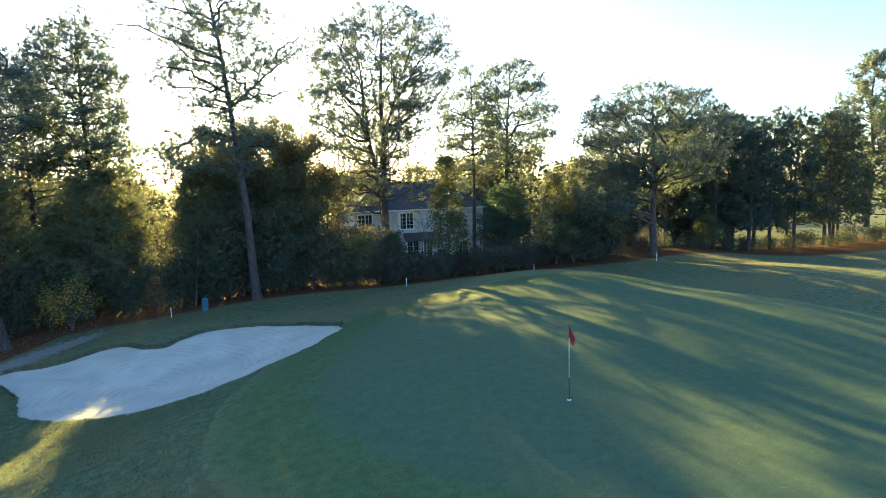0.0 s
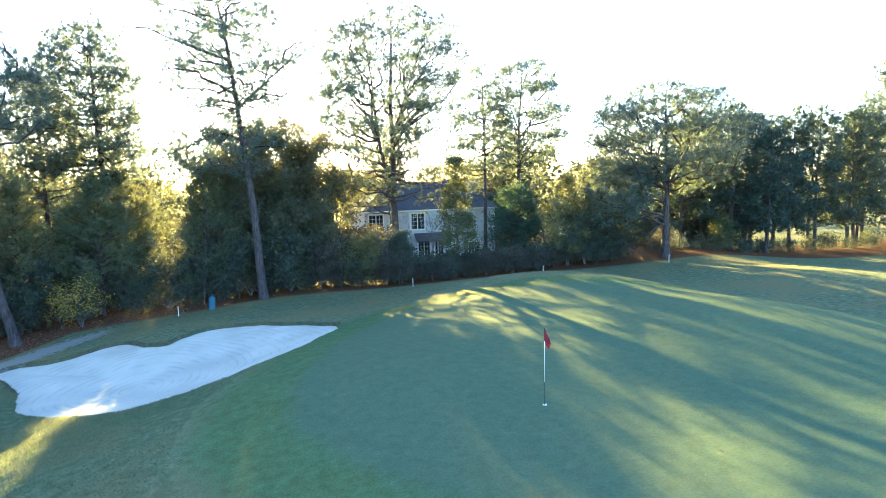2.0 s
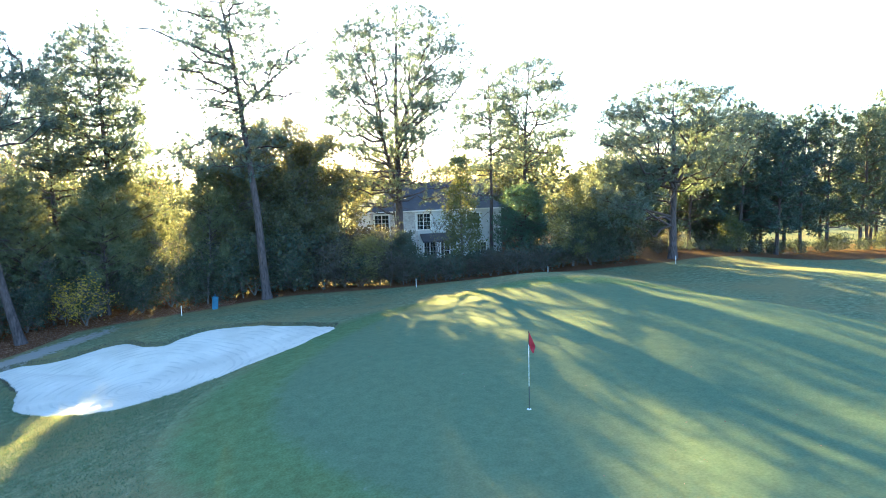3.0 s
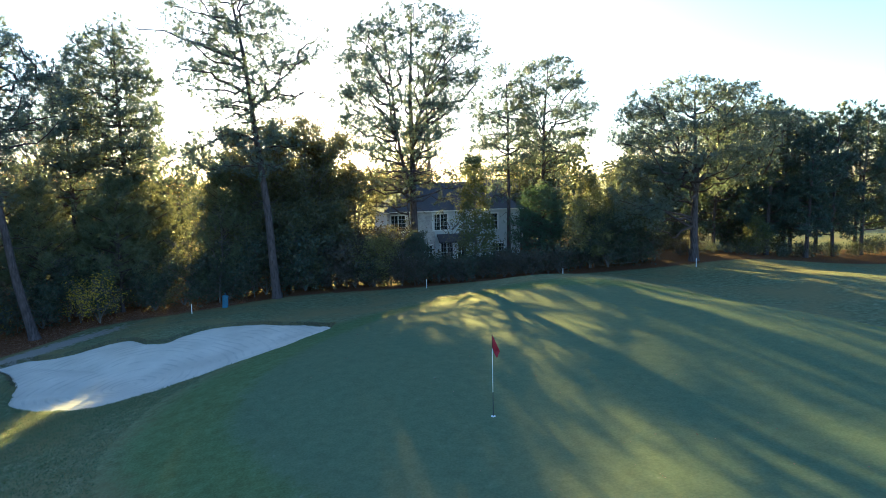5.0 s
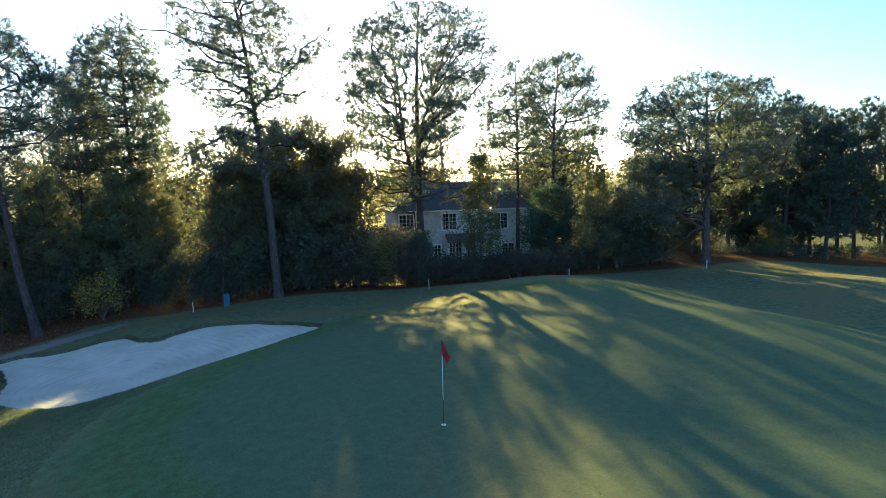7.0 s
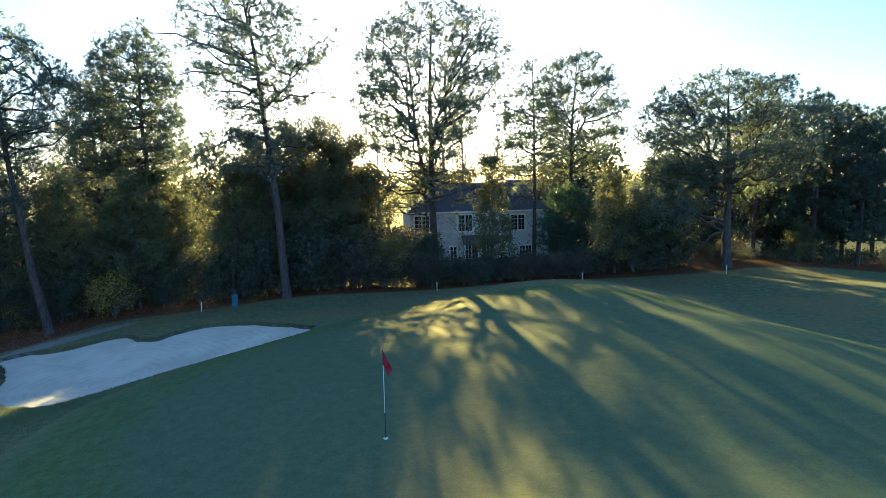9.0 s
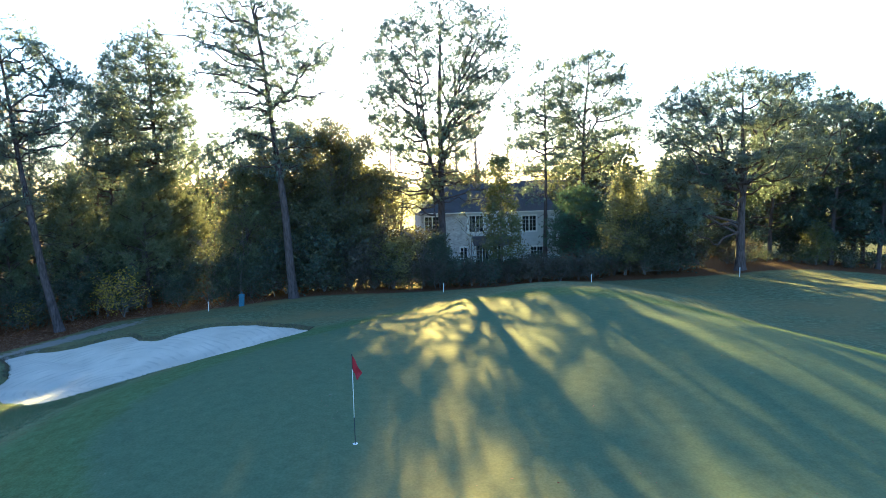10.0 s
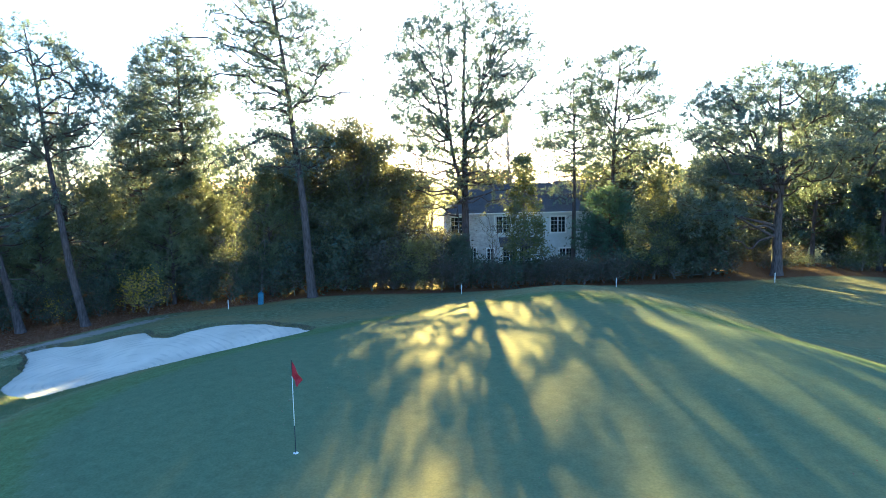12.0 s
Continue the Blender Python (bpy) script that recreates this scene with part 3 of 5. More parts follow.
def base_height(x, y):
    """The lie of the land: the raised green, the slope to the bunker and the hollow behind."""
    z = np.full(np.shape(x), -3.0)
    for cy, row in zip(HILL_Y, HILL):
        for cx, a in zip(HILL_X, row):
            z = z + a * np.exp(-((x - cx) ** 2 + (y - cy) ** 2) / (2 * HILL_S ** 2))
    z = z + 0.5 * np.exp(-(((x - 98) / 22) ** 2 + ((y - 62) / 9) ** 2))
    return z


def closed_curve(points, per=14):
    p = np.asarray(points, float)
    out = []
    n = len(p)
    for i in range(n):
        a, b, c, d = p[i - 1], p[i], p[(i + 1) % n], p[(i + 2) % n]
        for t in np.linspace(0, 1, per, endpoint=False):
            out.append(0.5 * (2 * b + (c - a) * t + (2 * a - 5 * b + 4 * c - d) * t * t + (3 * b - a - 3 * c + d) * t ** 3))
    return np.array(out)


def signed_distance(x, y, curve):
    """Distance to a closed line, positive inside."""
    q = np.stack([np.ravel(x), np.ravel(y)], 1)
    best = np.full(len(q), 1e9)
    inside = np.zeros(len(q), bool)
    for a, b in zip(curve, np.roll(curve, -1, 0)):
        ab = b - a
        t = np.clip(((q - a) @ ab) / (ab @ ab), 0, 1)
        best = np.minimum(best, np.hypot(*(q - a - t[:, None] * ab).T))
        cross = (a[1] > q[:, 1]) != (b[1] > q[:, 1])
        with np.errstate(divide="ignore", invalid="ignore"):
            inside ^= cross & (q[:, 0] < (b[0] - a[0]) * (q[:, 1] - a[1]) / (b[1] - a[1]) + a[0])
    return np.where(inside, best, -best).reshape(np.shape(x))


GREEN_LINE = closed_curve([(2.2, 15.4), (2.5, 18), (3.4, 20.3), (5.4, 24.6), (7.8, 29), (10.8, 32.2), (14.2, 31.6), (18.8, 30.4), (22.2, 27), (24.6, 22.5), (25.6, 17), (25, 8), (18, 2), (9.5, 6), (6, 9.4), (4.1, 11.4), (2.8, 13.8)])
BUNKER_LINE = closed_curve([(-7.6, 27.6), (-5.2, 25.5), (-2.4, 22.9), (-0.2, 22.4), (2.0, 24.0), (3.8, 26.4), (5.2, 28.9), (5.8, 31.4), (4.8, 33.6), (2.8, 35.7), (1.0, 36.7), (-1.0, 36.9), (-2.3, 36.1), (-3.2, 35.0), (-4.4, 35.5), (-5.8, 37.0), (-7.3, 36.4), (-9.0, 35.6), (-10.8, 36.3), (-11.5, 35.0), (-10.2, 33.2), (-9.0, 31.0), (-8.6, 29.0)])
BUNKER_LINE = BUNKER_LINE + unit(BUNKER_LINE - BUNKER_LINE.mean(0)) * np.array([[noise.noise(Vector((px * 0.8, py * 0.8, 3))) * 0.3 + noise.noise(Vector((px * 2.6, py * 2.6, 9))) * 0.16] for px, py in BUNKER_LINE])
STRAW_X = (-60, -22, -14.5, -12.2, -10.5, -7.7, -3.7, 2.5, 15, 27.8, 34, 38.7, 44, 60, 80)
STRAW_Y = (30, 31, 36.5, 41, 46, 47.4, 48.4, 49.1, 49.8, 50.2, 48.4, 46.2, 45.4, 44, 43)


def height(x, y):
    """Ground height with the bunker's hollow cut in."""
    x, y = np.asarray(x, float), np.asarray(y, float)
    z = base_height(x, y)
    near = (x > -14) & (x < 8) & (y > 19) & (y < 40)
    if np.any(near):
        d = signed_distance(x[near], y[near], BUNKER_LINE)
        z = z.copy()
        z[near] = z[near] + 0.08 * np.exp(-(d / 0.9) ** 2) - 0.62 * smooth01(d, -0.25, 0.35)
    return z


def ground_z(x, y):
    return float(height(np.array([x]), np.array([y]))[0])


def sand_height(x, y, d):
    return base_height(x, y) - 0.1 - 0.42 * smooth01(d, 0.0, 4.5)


def build_ground():
    def axis(fine0, fine1, step, far0, far1):
        a = list(np.arange(fine0, fine1 + 1e-6, step))
        g, s = a[-1], step
        while g < far1:
            s *= 1.35
            g += s
            a.append(g)
        g, s = a[0], step
        while g > far0:
            s *= 1.35
            g -= s
            a.insert(0, g)
        return np.array(a)

    xs, ys = axis(-15, 47, 0.23, -2500, 2500), axis(4, 51, 0.23, -1500, 4000)
    gx, gy = np.meshgrid(xs, ys)
    z = height(gx.ravel(), gy.ravel())
    v = np.stack([gx.ravel(), gy.ravel(), z], 1)
    w, h = len(xs), len(ys)
    i = (np.arange(h - 1)[:, None] * w + np.arange(w - 1)[None, :]).ravel()
    f = np.stack([i, i + 1, i + w + 1, i + w], 1)
    me = mesh_of("ground", v, f, TURF, True)
    fx, fy = v[:, 0], v[:, 1]
    gd = np.full(len(v), -50.0)
    box_in = (fx > -10) & (fx < 40) & (fy > -8) & (fy < 45)
    gd[box_in] = signed_distance(fx[box_in], fy[box_in], GREEN_LINE)
    straw_d = fy - np.interp(fx, STRAW_X, STRAW_Y)
    straw_m = np.clip(0.5 + straw_d * 0.4, 0, 1) * np.clip((118 - fy) * 0.1, 0, 1) * np.clip((np.interp(fx, (40, 52, 90), (120, 58, 53)) - fy) * 0.3, 0, 1)
    for name, val in (("green", np.clip(0.5 + gd * 0.5, 0, 1)), ("collar", np.clip(0.5 + (gd + 2.6) * 0.26, 0, 1)), ("straw", straw_m), ("bare", np.clip(1.25 - np.hypot((fx + 10.6 - (fy - 39.5) * 0.42) / 1.5, (fy - 39.5) / 5.6) * 0.8, 0, 1))):
        me.attributes.new(name, "FLOAT", "POINT").data.foreach_set("value", val.astype(np.float32))
    tagged(new("ground", me), "mown golf course turf with pine straw under the trees", "ground", kind="structure")


build_ground()


def build_bunker():
    c = BUNKER_LINE.mean(0)
    rings = np.concatenate([[0.0], np.linspace(0.05, 1, 40)])
    n = len(BUNKER_LINE)
    outer = BUNKER_LINE + unit(BUNKER_LINE - c) * 0.25
    pts = (c + (outer - c)[None] * rings[:, None, None]).reshape(-1, 2)
    d = signed_distance(pts[:, 0], pts[:, 1], BUNKER_LINE)
    z = sand_height(pts[:, 0], pts[:, 1], np.maximum(d, 0))
    rake = np.array([noise.noise(Vector((px * 0.9, py * 0.9, 0))) * 0.03 + noise.noise(Vector((px * 3.1, py * 3.1, 5))) * 0.012 for px, py in pts])
    v = np.stack([pts[:, 0], pts[:, 1], z + rake * (d > 0.1)], 1)
    k = len(rings)
    i = np.arange((k - 1) * n).reshape(k - 1, n)
    j = np.roll(i, -1, 1)
    f = np.stack([i, j, j + n, i + n], -1).reshape(-1, 4)
    tagged(new("sand_bunker", mesh_of("bunker sand", v, f, SAND, True)), "white raked sand bunker cut into the turf beside the green", "bunker", kind="structure")


build_bunker()

# ---- the flag and small course things ----


def lathe(bm, profile, seg=16):
    rings = []
    for r, z in profile:
        rings.append([bm.verts.new((r * math.cos(a), r * math.sin(a), z)) for a in [2 * math.pi * k / seg for k in range(seg)]])
    for a, b in zip(rings, rings[1:]):
        for k in range(seg):
            bm.faces.new((a[k], a[(k + 1) % seg], b[(k + 1) % seg], b[k]))
    bm.faces.new(rings[0][::-1])
    bm.faces.new(rings[-1])


def lathe_mesh(name, profile, material, seg=16, smooth=True):
    bm = bmesh.new()
    lathe(bm, profile, seg)
    return bm_mesh(name, bm, material, smooth)


CUP = (8.79, 13.58)


def build_flag():
    z = ground_z(*CUP)
    stick = new("flagstick")
    stick.location = (*CUP, z)
    part("lower_pole", lathe_mesh("lower pole", [(0.011, -0.1), (0.011, 0.64)], BLACK_PAINT, 10), stick, "black lower section")
    part("upper_pole", lathe_mesh("upper pole", [(0.0095, 0.64), (0.0075, 1.78)], PAINT_WHITE, 10), stick, "white upper section")
    part("top_pole", lathe_mesh("top pole", [(0.0085, 1.78), (0.0075, 2.1), (0.012, 2.11), (0.012, 2.14), (0.004, 2.15)], BLACK_PAINT, 10), stick, "dark tip")
    # the cloth hangs limp in folds from the tip
    us, vs = np.linspace(0, 1, 15), np.linspace(0, 1, 19)
    pts = []
    for vv in vs:
        for uu in us:
            hang = (0.2 - 0.1 * vv) * uu + 0.012 * math.sin(uu * 8 + vv * 5) * uu
            fold = 0.045 * math.sin(uu * 8 + vv * 4) * uu
            drop = (1 - vv) * 0.44 * uu ** 1.15 + vv * (0.34 + 0.24 * uu)
            pts.append((0.008 + hang, fold, 2.11 - drop))
    w = len(us)
    i = (np.arange(len(vs) - 1)[:, None] * w + np.arange(w - 1)).ravel()
    f = np.stack([i, i + 1, i + w + 1, i + w], 1)
    me = mesh_of("flag cloth", pts, f, RED_CLOTH, True)
    cloth = part("flag", me, stick, "limp red cloth flag")
    sol = cloth.modifiers.new("cloth", "SOLIDIFY")
    sol.thickness = 0.003
    tagged(stick, "black and white flagstick with a limp red flag in the hole", "flagstick")
    bm = bmesh.new()
    lathe(bm, [(0.05, -0.09), (0.058, -0.09), (0.06, 0.008), (0.053, 0.008)], 20)
    cup = tagged(new("hole_cup", bm_mesh("cup", bm, PAINT_WHITE, True)), "white cup liner sunk in the green", "golf hole")
    cup.location = (*CUP, z)


build_flag()


def build_stake(x, y, h=0.75):
    ob = new("boundary_stake")
    ob.location = (x, y, ground_z(x, y))
    bm = bmesh.new()
    box(bm, -0.026, 0.026, -0.026, 0.026, -0.1, h - 0.02, 0.006)
    part("post", bm_mesh("stake post", bm, PAINT_WHITE), ob)
    bm = bmesh.new()
    lathe(bm, [(0.03, h - 0.02), (0.028, h), (0.01, h + 0.03)], 8)
    part("cap", bm_mesh("stake cap", bm, PAINT_WHITE), ob)
    return tagged(ob, "white painted boundary stake at the edge of the turf", "stake", "boundary stakes")


for sx, sy in ((-3.75, 47.1), (14.76, 48.1), (27.75, 48.9), (38.74, 44.8)):
    build_stake(sx, sy)


def build_washer(x, y):
    ob = new("ball_washer")
    ob.matrix_basis = pose(x, y, ground_z(x, y) - 0.02, 0, 4, 12)
    bm = bmesh.new()
    box(bm, -0.21, 0.21, -0.19, 0.19, 0.0, 0.86, 0.03)
    part("body", bm_mesh("washer body", bm, BLUE_PLASTIC), ob)
    part("lid", lathe_mesh("washer lid", [(0.25, 0.86), (0.26, 0.9), (0.18, 0.99), (0.07, 1.02)], BLUE_PLASTIC, 12), ob)
    part("knob", lathe_mesh("washer knob", [(0.03, 1.01), (0.03, 1.08), (0.055, 1.1), (0.055, 1.15), (0.02, 1.17)], BLUE_PLASTIC, 10), ob)
    tagged(ob, "weathered blue plastic bin with a knobbed lid at the turf edge", "bin")


build_washer(-1.46, 48.0)

# ---- the house behind the hedge ----
HOUSE_Z, EAVE, RIDGE, FRONT, BACK = -3.35, 2.62, 5.9, 66.5, 76.5
HX0, HX1 = 14.4, 30.6


def wall_with_holes(name, material, x0, x1, y0, y1, z0, z1, holes, parent):
    """A wall along x with real openings."""
    bm = bmesh.new()
    xs = sorted({x0, x1, *[h[0] for h in holes], *[h[1] for h in holes]})
    zs = sorted({z0, z1, *[h[2] for h in holes], *[h[3] for h in holes]})
    for a, b in zip(xs, xs[1:]):
        run = None
        for c, d in zip(zs, zs[1:]):
            solid = not any(h[0] < (a + b) / 2 < h[1] and h[2] < (c + d) / 2 < h[3] for h in holes)
            if solid:
                run = (run[0], d) if run else (c, d)
            if run and (not solid or d == zs[-1]):
                box(bm, a, b, y0, y1, *run)
                run = None
    part(name, bm_mesh(name, bm, material), parent)


def build_window(parent, x0, x1, z0, z1, columns=2, rows=4, name="window"):
    w = new(name)
    w.parent = parent
    bm = bmesh.new()
    y0, y1, t = FRONT - 0.05, FRONT + 0.1, 0.16
    box(bm, x0 - t, x0, y0, y1, z0 - t, z1 + t)
    box(bm, x1, x1 + t, y0, y1, z0 - t, z1 + t)
    box(bm, x0, x1, y0, y1, z1, z1 + t)
    box(bm, x0, x1, y0 - 0.03, y1, z0 - t, z0)
    mid = (x0 + x1) / 2
    box(bm, mid - 0.05, mid + 0.05, y0 + 0.03, y1, z0, z1)
    part("frame", bm_mesh("window frame", bm, PAINT_WHITE), w, "white frame")
    for s0, s1 in ((x0, mid - 0.05), (mid + 0.05, x1)):
        for k in range(1, columns):
            x = s0 + (s1 - s0) * k / columns
            part("muntin", box_mesh("muntin", PAINT_WHITE, x - 0.015, x + 0.015, FRONT + 0.05, FRONT + 0.075, z0, z1), w)
        for k in range(1, rows):
            z = z0 + (z1 - z0) * k / rows
            part("muntin", box_mesh("muntin", PAINT_WHITE, s0, s1, FRONT + 0.046, FRONT + 0.073, z - 0.015, z + 0.015), w)
    for s0, s1 in ((x0, mid - 0.05), (mid + 0.05, x1)):
        part("pane", box_mesh("pane", GLASS, s0, s1, FRONT + 0.08, FRONT + 0.09, z0, z1), w)


def build_house():
    house = new("house")
    holes = [(14.9, 16.5, 0.5, 2.3), (19.85, 21.5, 0.5, 2.3), (26.1, 27.7, 0.45, 2.15), (27.1, 28.5, -3.2, -1.45), (18.9, 19.6, -2.9, -1.3), (17.0, 17.6, -2.5, -1.2), (20.7, 22.1, -3.3, -1.1), (22.5, 23.8, -3.3, -1.1)]
    wall_with_holes("brick_wall", BRICK, HX0, 20.0, FRONT, FRONT + 0.25, HOUSE_Z, EAVE, [h for h in holes if h[0] < 19.8], house)
    wall_with_holes("siding_wall", SIDING, 20.0, HX1, FRONT, FRONT + 0.25, HOUSE_Z, EAVE, [(max(h[0], 20.0), *h[1:]) for h in holes if h[1] > 20.0], house)
    for nm, x in (("west_wall", HX0), ("east_wall", HX1 - 0.25)):
        part(nm, box_mesh(nm, SIDING, x, x + 0.25, FRONT + 0.25, BACK, HOUSE_Z, EAVE), house)
    part("rear_wall", box_mesh("rear wall", SIDING, HX0, HX1, BACK, BACK + 0.25, HOUSE_Z, EAVE), house)
    part("upper_floor", box_mesh("upper floor", PAINT_WHITE, HX0 + 0.25, HX1 - 0.25, FRONT + 0.25, BACK, -0.35, -0.1), house)
    for x0, x1, z0, z1 in holes:
        build_window(house, x0, x1, z0, z1, 2 if x1 - x0 > 1 else 1, 4)
    # hipped roof with thickness
    bm = bmesh.new()
    o, my = 0.45, (FRONT + BACK) / 2
    e = [(HX0 - o, FRONT - o, EAVE), (HX1 + o, FRONT - o, EAVE), (HX1 + o, BACK + o, EAVE), (HX0 - o, BACK + o, EAVE)]
    r = [(HX0 + 4.0, my, RIDGE), (HX1 - 3.4, my, RIDGE)]
    lo = [bm.verts.new(p) for p in e]
    hi = [bm.verts.new((p[0], p[1], p[2] + 0.16)) for p in e]
    rt = [bm.verts.new((p[0], p[1], p[2] + 0.1)) for p in r]
    for a, b in ((0, 1), (1, 2), (2, 3), (3, 0)):
        bm.faces.new((lo[a], lo[b], hi[b], hi[a]))
    bm.faces.new(lo[::-1])
    bm.faces.new((hi[0], hi[1], rt[1], rt[0]))
    bm.faces.new((hi[1], hi[2], rt[1]))
    bm.faces.new((hi[2], hi[3], rt[0], rt[1]))
    bm.faces.new((hi[3], hi[0], rt[0]))
    part("roof", bm_mesh("roof", bm, SHINGLE), house, "dark shingle hipped roof")
    part("gutter", box_mesh("gutter", PAINT_WHITE, HX0 - o, HX1 + o, FRONT - o - 0.1, FRONT - o - 0.003, EAVE + 0.0, EAVE + 0.14, 0.02), house, "white gutter")
    # porch roof over the garden doors
    bm = bmesh.new()
    box(bm, 20.2, 24.6, FRONT - 1.3, FRONT, -0.98, -0.82)
    for v in bm.verts:
        if v.co.y > FRONT - 0.1:
            v.co.z += 0.8
    part("porch_roof", bm_mesh("porch roof", bm, SHINGLE), house)
    for px in (20.3, 22.3, 24.45):
        part("porch_post", box_mesh("porch post", PAINT_WHITE, px - 0.07, px + 0.07, FRONT - 1.22, FRONT - 1.08, HOUSE_Z, -0.95, 0.01), house)
    tagged(house, "two-storey cream house with whitewashed brick and dark hipped roof", "house")


build_house()


def build_deck():
    deck = new("deck")
    part("platform", box_mesh("deck platform", FENCE_WOOD, 8.4, 14.3, 66.0, 71, -0.25, -0.05, 0.01), deck)
    part("top_rail", box_mesh("deck top rail", PAINT_WHITE, 8.4, 14.3, 66.02, 66.12, 0.98, 1.06, 0.01), deck)
    part("bottom_rail", box_mesh("deck bottom rail", PAINT_WHITE, 8.4, 14.3, 66.04, 66.1, 0.05, 0.11), deck)
    bal = box_mesh("baluster", PAINT_WHITE, -0.02, 0.02, -0.02, 0.02, 0.11, 0.98)
    for k in range(44):
        part("baluster", bal, deck, m=pose(8.5 + k * 0.134, 66.07, 0))
    post = box_mesh("deck post", PAINT_WHITE, -0.09, 0.09, -0.09, 0.09, HOUSE_Z, 1.15, 0.01)
    for px in (8.45, 11.3, 14.2):
        part("deck_post", post, deck, m=pose(px, 66.25, 0))
    tagged(deck, "raised wooden deck with a white baluster railing", "deck")


build_deck()


def build_neighbour(x0, x1, y0, y1, eave, ridge):
    """The next house, of which the roof and one gable show over the trees."""
    house = new("house")
    part("wall", box_mesh("house wall", SIDING, x0, x1, y0, y1, -3.4, eave), house)
    bm = bmesh.new()
    my = (y0 + y1) / 2
    prof = [(y0 - 0.4, eave - 0.1), (my, ridge), (y1 + 0.4, eave - 0.1), (y1 + 0.4, eave - 0.28), (my, ridge - 0.2), (y0 - 0.4, eave - 0.28)]
    a = [bm.verts.new((x0 - 0.3, y, z)) for y, z in prof]
    c = [bm.verts.new((x1 + 0.3, y, z)) for y, z in prof]
    for k in range(6):
        bm.faces.new((a[k], a[(k + 1) % 6], c[(k + 1) % 6], c[k]))
    for side in (a, c):
        bm.faces.new((side[0], side[1], side[4], side[5]))
        bm.faces.new((side[1], side[2], side[3], side[4]))
    bmesh.ops.recalc_face_normals(bm, faces=bm.faces)
    part("roof", bm_mesh("neighbour roof", bm, SHINGLE), house, "dark shingle gable roof")
    for wx in (x0 + 1.5, x0 + 4.5):
        part("window", box_mesh("neighbour window", GLASS, wx, wx + 1.2, y0 - 0.02, y0 + 0.05, 0.4, 1.9), house)
    tagged(house, "neighbouring house with a dark shingle roof among trees", "house")


build_neighbour(31.5, 39.5, 84, 92, 3.2, 6.3)

# ---- trees ----


def at(x, y):
    return (x, y, ground_z(x, y) - 0.05)


ROUND = [(0, 0.75), (0.25, 1.0), (0.6, 0.85), (0.85, 0.55), (1, 0.25)]


def scaled(profile, r):
    return [(u, v * r) for u, v in profile]


# the tall pine beside the blue bin: long bare trunk that leans, big crooked limbs
puff_pine(11, at(2.48, 49.2), [[(0, 0, 0), (-0.22, 0, 3.6), (-0.35, 0, 6.8), (-0.9, 0, 12.3), (-1.2, 0, 15.8), (-1.5, 0.1, 19), (-2.2, 0, 23.4), (-2.5, 0, 26)], [(-1.1, 0, 14.8), (-0.2, -0.2, 15.6), (0.9, -0.3, 16.6), (1.4, -0.4, 18.0), (2.7, -0.4, 19.3)], [(-0.9, 0, 12.4), (-2.6, -0.5, 13.0), (-4.6, -0.8, 12.0), (-7.0, -1.2, 10.9)]], 0.42, [(14.4, 2.6, -1.4), (15.6, 4.4, -1.6), (17.5, 5.0, -1.6), (19.5, 5.4, -1.4), (21.4, 4.8, -1.8), (23.5, 3.4, -2.4), (25.2, 2.2, -2.6), (26.4, 0.7, -2.6)], 900, 38, "tall leaning pine with a long bare trunk and crooked limbs", rise=lambda u: 0.05 + 0.4 * u, shell=0.3, lobes=0.3, dead=8, more=(([(9.8, 1.8, -5.6), (11.4, 2.8, -5.2), (12.8, 2.9, -4.2), (14, 1.2, -3.4)], 200, 9, 0.0), ([(10.0, 1.2, -1.0), (11.6, 2.4, -0.8), (13.4, 2.8, -0.9), (14.6, 1.6, -1.2)], 170, 10, 0.1)), taller=0.4, wider=1.08)
# the twin-stemmed pine before the house
puff_pine(12, at(15.95, 58.3), [[(0, 0, 0), (-0.05, 0, 5), (-0.08, 0, 9), (0.0, 0, 13), (-0.1, 0, 17), (0.1, 0, 21), (0.3, 0, 25.4)], [(-0.1, 0, 8.0), (-0.6, 0.1, 9.6), (-1.2, 0.2, 12), (-1.6, 0.2, 15.3), (-1.9, 0.2, 19.2), (-2.6, 0, 24.0)], [(-0.1, 0, 13.4), (0.9, -0.2, 16), (1.9, -0.2, 19), (3.4, 0, 22.8)], [(-0.05, 0, 6.9), (-0.9, 0.1, 7.9), (-2.4, 0.2, 9.0), (-4.2, 0.3, 9.6)]], 0.5, [(11.6, 3.2, -1.2), (13, 4.6, -1.2), (15, 5.6, -1.0), (17.5, 6.4, -0.8), (20, 6.6, -0.1), (22.5, 6.2, 0.3), (24.4, 4.8, 0.4), (25.8, 3.0, 0.4), (26.5, 1.2, 0.4)], 2200, 62, "large twin-stemmed pine with a broad rounded open crown", rise=lambda u: 0.45 + 0.35 * u, shell=0.5, lobes=0.16, dead=9, taller=0.3, wider=1.1)
puff_pine(112, at(15.2, 57.2), [[(0, 0, 0), (0.1, 0, 4), (-0.2, 0, 8), (0.1, 0, 11.6)]], 0.12, [(7.2, 2.6, -3.0), (8.2, 4.2, -2.2), (9.2, 5.2, -1.4), (10.4, 4.8, -0.8), (11.8, 3.0, -1), (12.8, 1.0, -1)], 230, 24, "slim young pine with low spreading boughs of sunlit needles", rise=lambda u: 0.12, shell=0.35, lobes=0.25, material=NEEDLES_SUNLIT, more=(([(7.2, 1.2, 3.2), (8.4, 2.6, 3.6), (9.6, 2.4, 3.6), (10.6, 1.2, 3.2)], 36, 6, 0.1),))
